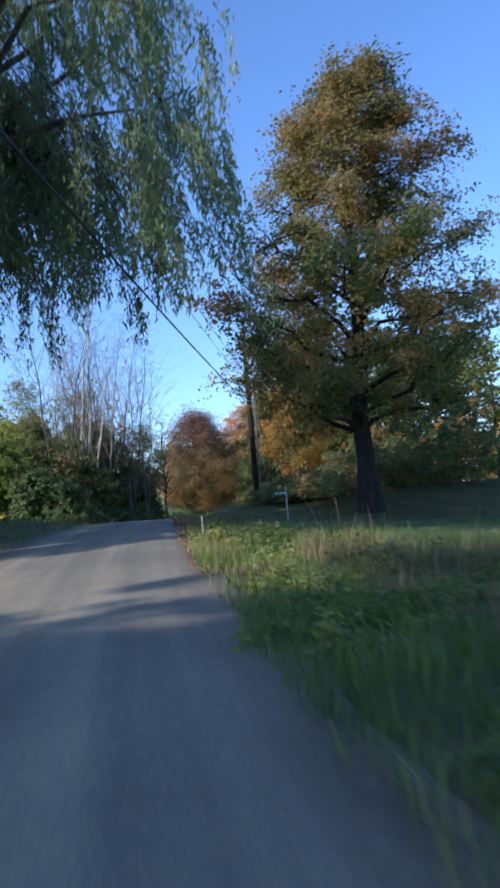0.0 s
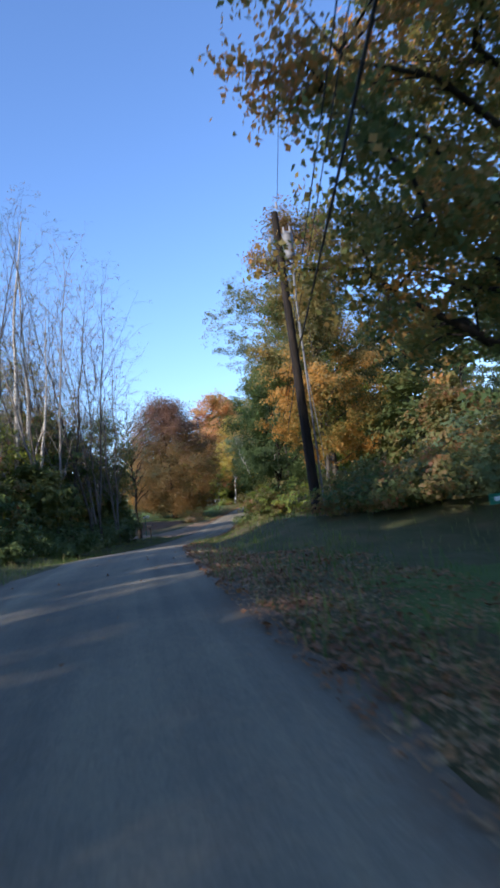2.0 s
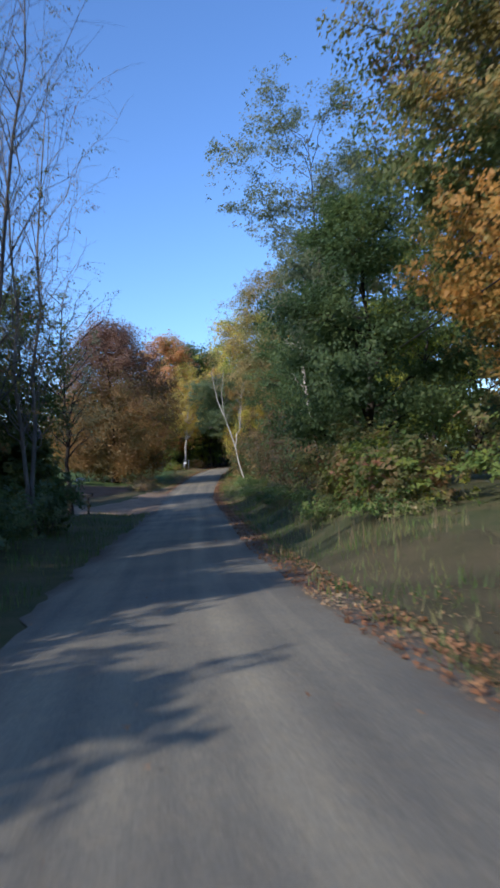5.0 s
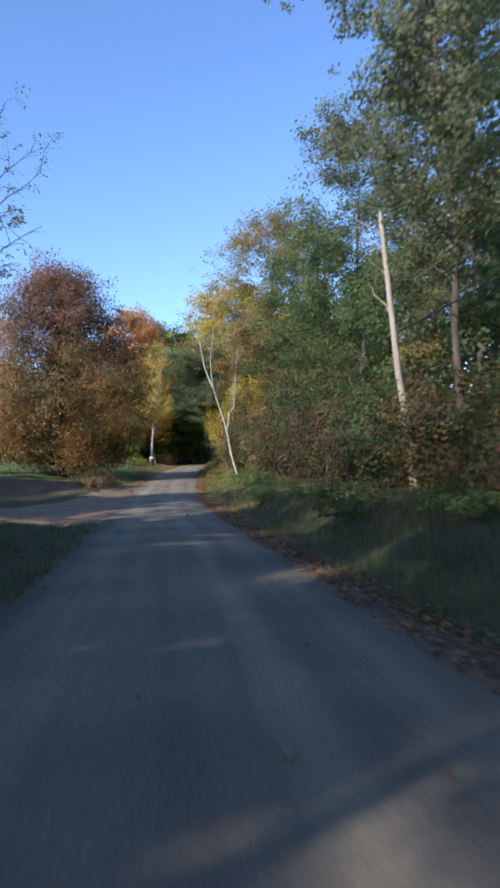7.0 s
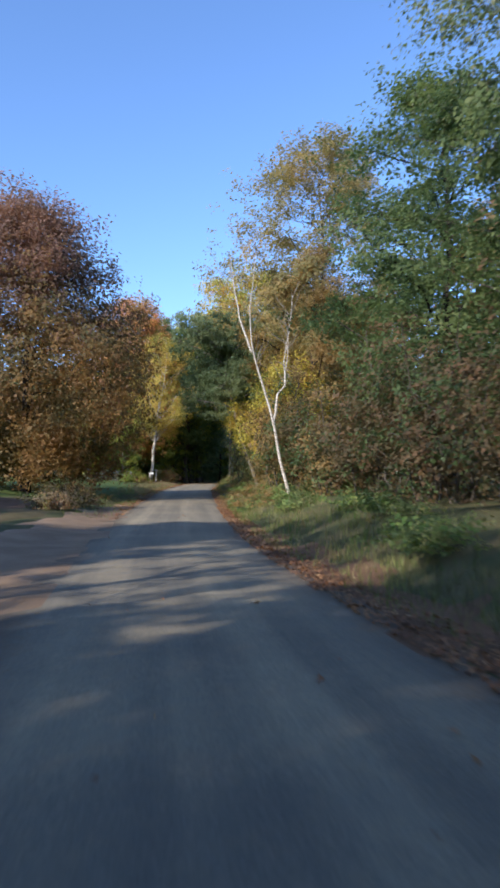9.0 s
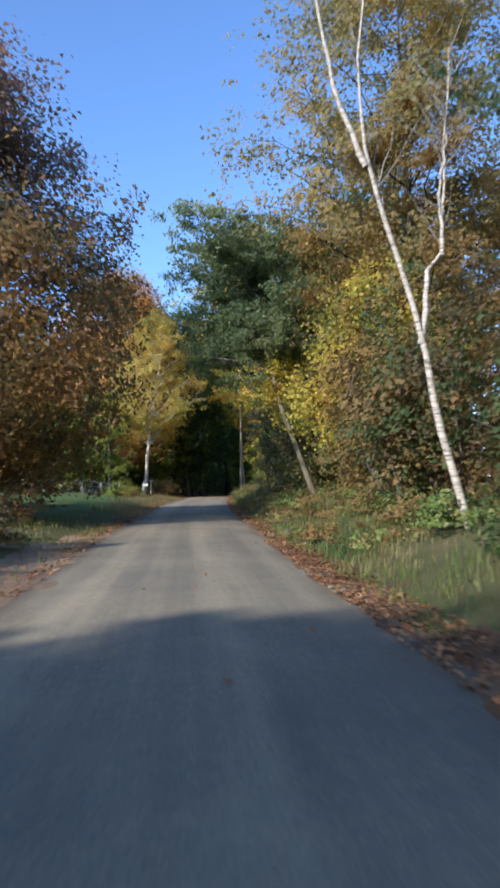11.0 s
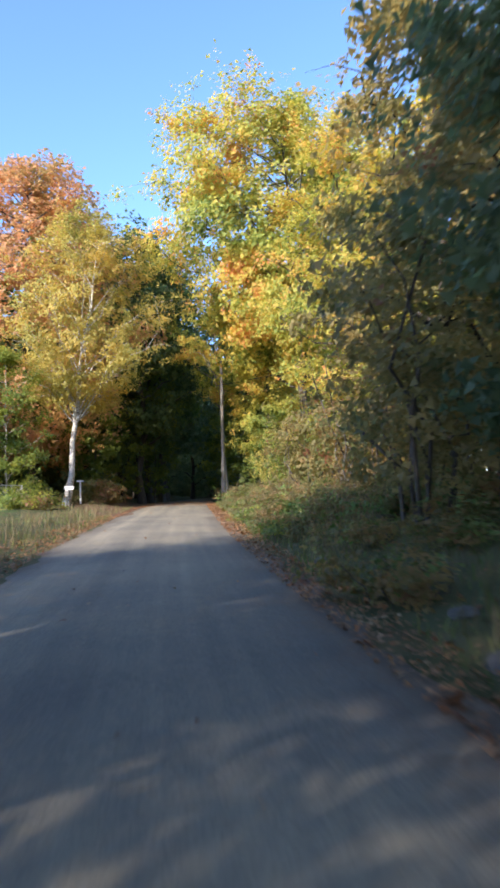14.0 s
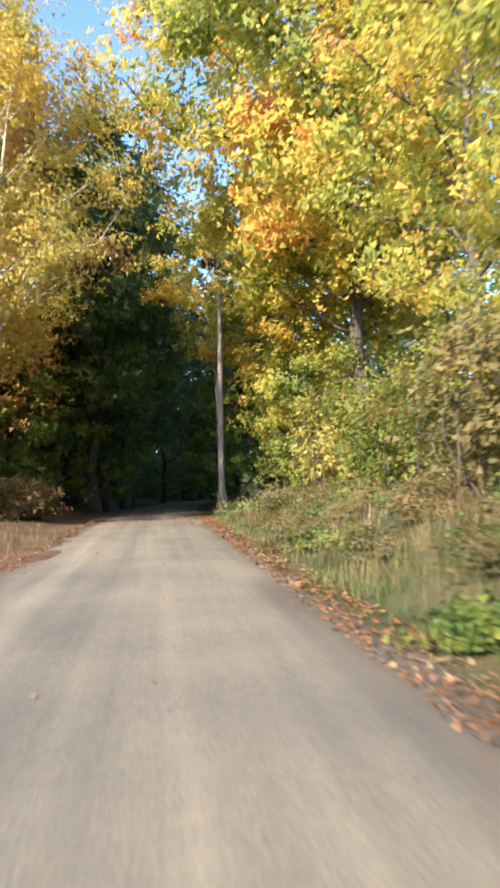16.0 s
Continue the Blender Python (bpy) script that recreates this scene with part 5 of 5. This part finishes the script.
# ---- roadside furniture ----
def street_sign(x, y):
    top = thing("street_sign", "green street name blades on a thin steel post", "sign", x, y, turn=12)
    bm = box(bmesh.new(), 0.055, 0.012, 1.6, (0, 0, 0.55))
    box(bm, 0.012, 0.04, 1.6, (0, 0.02, 0.55))
    part("post", bm, STEEL, top)
    for a, z, s in ((8, 1.1, -0.2), (80, 1.27, 0.0)):
        blade = part("blade", box(bmesh.new(), 0.62, 0.008, 0.15, (s, 0, z), (0, 0, a), 0.003), SIGN_GREEN, top)
        bars = bmesh.new()
        for k in range(3):
            box(bars, 0.12, 0.012, 0.06, (s + (k - 1) * 0.16 * math.cos(radians(a)), (k - 1) * 0.16 * math.sin(radians(a)), z), (0, 0, a))
        part("lettering_bars", bars, WHITE, blade)


street_sign(0.2, 27.0)


def stake(x, y, h, material, label):
    top = thing("marker_stake", label, "stake", x, y)
    part("stake", box(bmesh.new(), 0.028, 0.028, h + 0.2, (0, 0, h / 2 - 0.1), (2, 1, 0), 0.004), material, top)


def drive_sign(x, y):
    top = thing("driveway_sign", "small white sign plate on a thin green steel post", "sign", x, y, turn=-8)
    part("post", box(bmesh.new(), 0.06, 0.05, 2.2, (0, 0, 0.9), (0, 1.5, 0), 0.006), SIGN_GREEN, top)
    part("plate", box(bmesh.new(), 0.6, 0.02, 0.2, (0.16, -0.04, 1.95), (0, 3, 0), 0.004), WHITE, top)


drive_sign(-13.7, 91.5)


stake(-1.75, 15.8, 0.55, BARK_SNAG, "weathered wooden stake at the road's edge")


def mailbox(x, y, material, turn, label, post_material):
    top = thing("mailbox", label, "mailbox", x, y, turn=turn)
    part("post", box(bmesh.new(), 0.09, 0.09, 1.1, (0, 0, 0.45), bevel=0.006), post_material, top)
    bm = bmesh.new()
    prof = [(-0.09, 0), (0.09, 0), (0.09, 0.12)] + [(0.09 * math.cos(a), 0.12 + 0.09 * math.sin(a)) for a in np.linspace(0.3, 2.84, 7)] + [(-0.09, 0.12)]
    a = [bm.verts.new((px, -0.25, 1.0 + pz)) for px, pz in prof]
    b = [bm.verts.new((px, 0.25, 1.0 + pz)) for px, pz in prof]
    bm.faces.new(a[::-1])
    bm.faces.new(b)
    for i in range(len(a)):
        bm.faces.new((a[i], a[(i + 1) % len(a)], b[(i + 1) % len(a)], b[i]))
    body = part("body", bm, material, top)
    part("flag", box(bmesh.new(), 0.01, 0.12, 0.05, (0.1, -0.1, 1.16)), plain_mat("red_flag", (0.4, 0.03, 0.02)), body)


mailbox(-12.3, 84, RUBBER, 80, "dark rural mailbox on a wooden post", BARK_DARK)
mailbox(-4.85, 163.9, WHITE, 80, "pale rural mailbox on a post beside a birch", BARK_GREY)


def tee_post(x, y):
    top = thing("driveway_post", "white painted post with a short cross piece", "post", x, y)
    part("post", box(bmesh.new(), 0.1, 0.1, 1.55, (0, 0, 0.6), bevel=0.008), WHITE, top)
    part("cap", box(bmesh.new(), 0.42, 0.12, 0.09, (0, 0, 1.4), bevel=0.01), WHITE, top)


tee_post(-4.25, 166)


def fence():
    top = thing("chain_link_fence", "low chain-link fence along the far lawn", "fence", -20, 158, 0.0)
    pts = [(-20 + 1.6 * k, 157.5 + 0.5 * k) for k in range(9)]
    for x, y in pts:
        w = Tubes()
        z = float(ground_z(x, y))
        w.add(np.array([[x + 20, y - 158, z - 0.2], [x + 20, y - 158, z + 1.15]]), np.array([0.03, 0.03]), 8)
        part_of("post", w.mesh("post", STEEL), top)
    rails, mesh = Tubes(), Tubes()
    for (xa, ya), (xb, yb) in zip(pts, pts[1:]):
        za, zb = float(ground_z(xa, ya)), float(ground_z(xb, yb))
        a, b = np.array([xa + 20, ya - 158, za]), np.array([xb + 20, yb - 158, zb])
        rails.add(np.array([a, b]) + np.array([0, 0, 1.12]), np.array([0.02, 0.02]), 6)
        for k in range(14):
            for s in (-1, 1):
                f0 = k / 14
                f1 = f0 + s * 0.6
                p0, p1 = a + (b - a) * f0 + np.array([0, 0, 0.03]), a + (b - a) * min(1, max(0, f1)) + np.array([0, 0, 1.1])
                mesh.add(np.array([p0, p1]), np.array([0.004, 0.004]), 3)
    part_of("top_rail", rails.mesh("top_rail", STEEL), top)
    part_of("wire_mesh", mesh.mesh("wire_mesh", STEEL), top)


fence()


def shed(x, y):
    top = thing("shed", "small white house with a grey gable roof, half hidden by trees", "building", x, y, turn=14)
    part("wall", box(bmesh.new(), 5.5, 4.2, 4.4, (0, 0, 2.1)), WHITE, top)
    bm = bmesh.new()
    for s in (-1, 1):
        box(bm, 6.1, 2.75, 0.12, (0, s * 1.15, 4.95), (s * -28, 0, 0))
    part("roof", bm, ROOF, top)
    for sx in (-1.4, 1.3):
        win = part("window", box(bmesh.new(), 1.0, 0.06, 1.1, (sx, -2.11, 2.6)), WHITE, top)
        part("pane", box(bmesh.new(), 0.86, 0.03, 0.95, (sx, -2.14, 2.6)), PANE, win)


shed(-21.4, 105)

# ---- rocks at the verge ----
ROCK = soil_mat("grey_stone", [(0.3, (0.06, 0.058, 0.05)), (0.6, (0.15, 0.145, 0.13)), (0.8, (0.26, 0.25, 0.23))], 3, 25)


def rock(x, y, s, seed):
    rng = np.random.default_rng(seed)
    bm = bmesh.new()
    bmesh.ops.create_icosphere(bm, subdivisions=2, radius=s)
    for v in bm.verts:
        v.co *= 1 + 0.4 * noise.noise(v.co * (1.1 / s) + Vector((seed, 0, 0))) + 0.15 * noise.noise(v.co * (3.0 / s))
        v.co.z *= 0.6
    me = bpy.data.meshes.new("rock")
    bm.to_mesh(me)
    bm.free()
    me.materials.append(ROCK)
    ob = new("rock", me)
    ob.matrix_basis = pose(x, y, float(ground_z(x, y)) + 0.05 * s, 0, 0, rng.uniform(0, 360))
    tagged(ob, "rough grey field stone in the verge", "rock", "verge stones")


for k, (y, u, s) in enumerate(((113.9, 2.75, 0.15), (114.3, 3.0, 0.11), (112.4, 2.95, 0.17), (111.9, 3.1, 0.12), (112.8, 3.2, 0.1), (115.8, 2.7, 0.13), (116.3, 2.85, 0.1), (111.3, 2.9, 0.1), (144.5, 3.25, 0.15), (143.8, 3.05, 0.16), (143.5, 3.35, 0.12), (145.2, 3.3, 0.1), (117.3, 3.2, 0.19), (118.1, 3.5, 0.13), (118.4, 3.0, 0.14), (119.2, 3.4, 0.17), (119.8, 3.7, 0.12), (126.2, 2.85, 0.2), (127.6, 3.1, 0.13), (121.0, 2.9, 0.11), (132.6, 2.9, 0.15), (139.4, 3.0, 0.14))):
    rock(float(road_x(y)) + u, y, s, 200 + k)

# ---- woods all round ----
rng = np.random.default_rng(300)
PAL = (L_GREEN, L_OAK, L_BRONZE, L_LIME, L_RUST, L_MAPLE, L_YELLOW, L_GREEN)


def wood_tree(x, y, h, r, m, seed, count=1500, leaf=0.52, base=0.06):
    tree("woodland tree in mixed autumn colours", x, y, h, r, m, BARK_DARK, count, leaf, base, ROUND, seed=seed, limbs=12, clump=1.1, twigs=False, name="woodland_tree", group="surrounding woods")


k = 0
for y in np.arange(-30, 236, 11.0):
    for side, u0 in ((1, 21), (-1, 28)):
        yy, u = y + rng.uniform(-4, 4), u0 + rng.uniform(-3, 4)
        tall = rng.uniform(11, 18)
        if side > 0 and y < 56:
            u += 20
            tall = 10
        if side < 0 and y < 66:
            u += 16
        if side < 0 and y > 165:
            u -= 14
        if side < 0 and 112 < y < 166:
            u += 22
        wood_tree(float(road_x(yy)) + side * u, yy, tall, rng.uniform(4.2, 5.6), PAL[int(rng.integers(0, len(PAL)))], 400 + k)
        k += 1
for x, y, h, r, m in ((-4, 178, 20, 5, L_GREEN), (9.5, 181, 20, 5, L_GREEN), (-1, 186, 18, 5, L_OAK), (13, 192, 20, 5, L_OAK), (1, 196, 18, 5, L_OAK), (17, 203, 20, 6, L_GREEN),
                      (4, 207, 19, 5.5, L_OAK), (10, 218, 20, 6.5, L_OAK), (20, 216, 20, 6, L_OAK), (0, 218, 20, 6, L_GREEN), (-9, 184, 21, 5.5, L_GREEN), (-9, 198, 20, 6, L_OAK),
                      (25, 228, 20, 7, L_OAK), (15, 232, 20, 7, L_OAK), (5, 232, 20, 7, L_OAK), (4.5, 200, 21, 5.0, L_OAK)):
    wood_tree(x, y, h, r, m, 600 + k, 6000, 0.36, 0.12 if x != 4.5 else 0.4)
    k += 1


def far_woods():
    """The woods beyond, closing the view all round."""
    rng = np.random.default_rng(700)
    n = 36000
    t = rng.uniform(0, 4, n)
    side, f = t.astype(int), t % 1
    x = np.select([side == 0, side == 1, side == 2], [-85 + 190 * f, np.full(n, 105.0), -85 + 190 * f], np.full(n, -85.0)) + rng.normal(size=n) * 3
    y = np.select([side == 0, side == 1, side == 2], [np.full(n, 272.0), -70 + 345 * f, np.full(n, -70.0)], -70 + 345 * f) + rng.normal(size=n) * 3
    top = 13 + 3 * np.sin(0.21 * x + 0.13 * y) + 2 * np.sin(0.53 * x - 0.31 * y)
    z = top * rng.uniform(0, 1, n) ** 0.8
    v, q = leaf_quads(rng, np.stack([x, y, z + 0.3], -1), 1.4, 0.3)
    tagged(new("far_woods", mesh_of("far_woods", v, q, L_BRONZE)), "distant woods in dull autumn green and bronze", "woods", kind="stuff")


far_woods()
for k, (x, y, rx, h) in enumerate(((-3, 190, 3, 3), (1, 200, 2.6, 3), (4, 212, 3, 3.4), (14, 200, 3, 3), (19, 212, 3, 3.5), (10, 226, 4, 4), (20, 226, 4, 4), (1, 226, 4, 4), (-8, 205, 4, 4), (28, 236, 5, 4),
                                   (-4, 176, 2, 2), (-8, 178, 3, 3), (-14, 172, 3, 3), (9.5, 178, 2, 3), (11.5, 188, 2.4, 3), (16, 234, 5, 5), (6, 238, 5, 5), (-14, 190, 4, 4), (-22, 178, 4, 4))):
    shrub("shaded woodland undergrowth of dark leaves", x, y, rx, rx, h, L_OAK, 2000, 0.4, 720 + k, "undergrowth_shrub", "woodland undergrowth", clump=0.7)


def thicket(name, label, x0, x1, y0, y1, high, count, size, material, seed, low=0.2):
    rng = np.random.default_rng(seed)
    x, y = rng.uniform(x0, x1, count), rng.uniform(y0, y1, count)
    z = low + (high - low) * rng.uniform(0, 1, count) ** 1.2
    v, q = leaf_quads(rng, np.stack([x, y, z + 0.3], -1), size, 0.3)
    tagged(new(name, mesh_of(name, v, q, material)), label, "woods", kind="stuff")


thicket("woodland_thicket", "dark shaded thicket deep in the woods", -25, 50, 224, 248, 15, 22000, 0.8, L_OAK, 760)
thicket("woodland_thicket", "dark shaded thicket behind the roadside maples", -32, -3, 186, 206, 17, 16000, 0.55, L_OAK, 761)
thicket("woodland_thicket", "dark shaded thicket behind the roadside maples", 13, 34, 188, 208, 17, 12000, 0.55, L_OAK, 762)
thicket("woodland_canopy", "shaded leaf canopy closing over the far road", -6, 20, 192, 222, 20, 16000, 0.55, L_OAK, 763, 5.5)
thicket("woodland_thicket", "dark shaded thicket deep in the woods", -4, 44, 244, 262, 11, 9000, 0.8, L_OAK, 764)
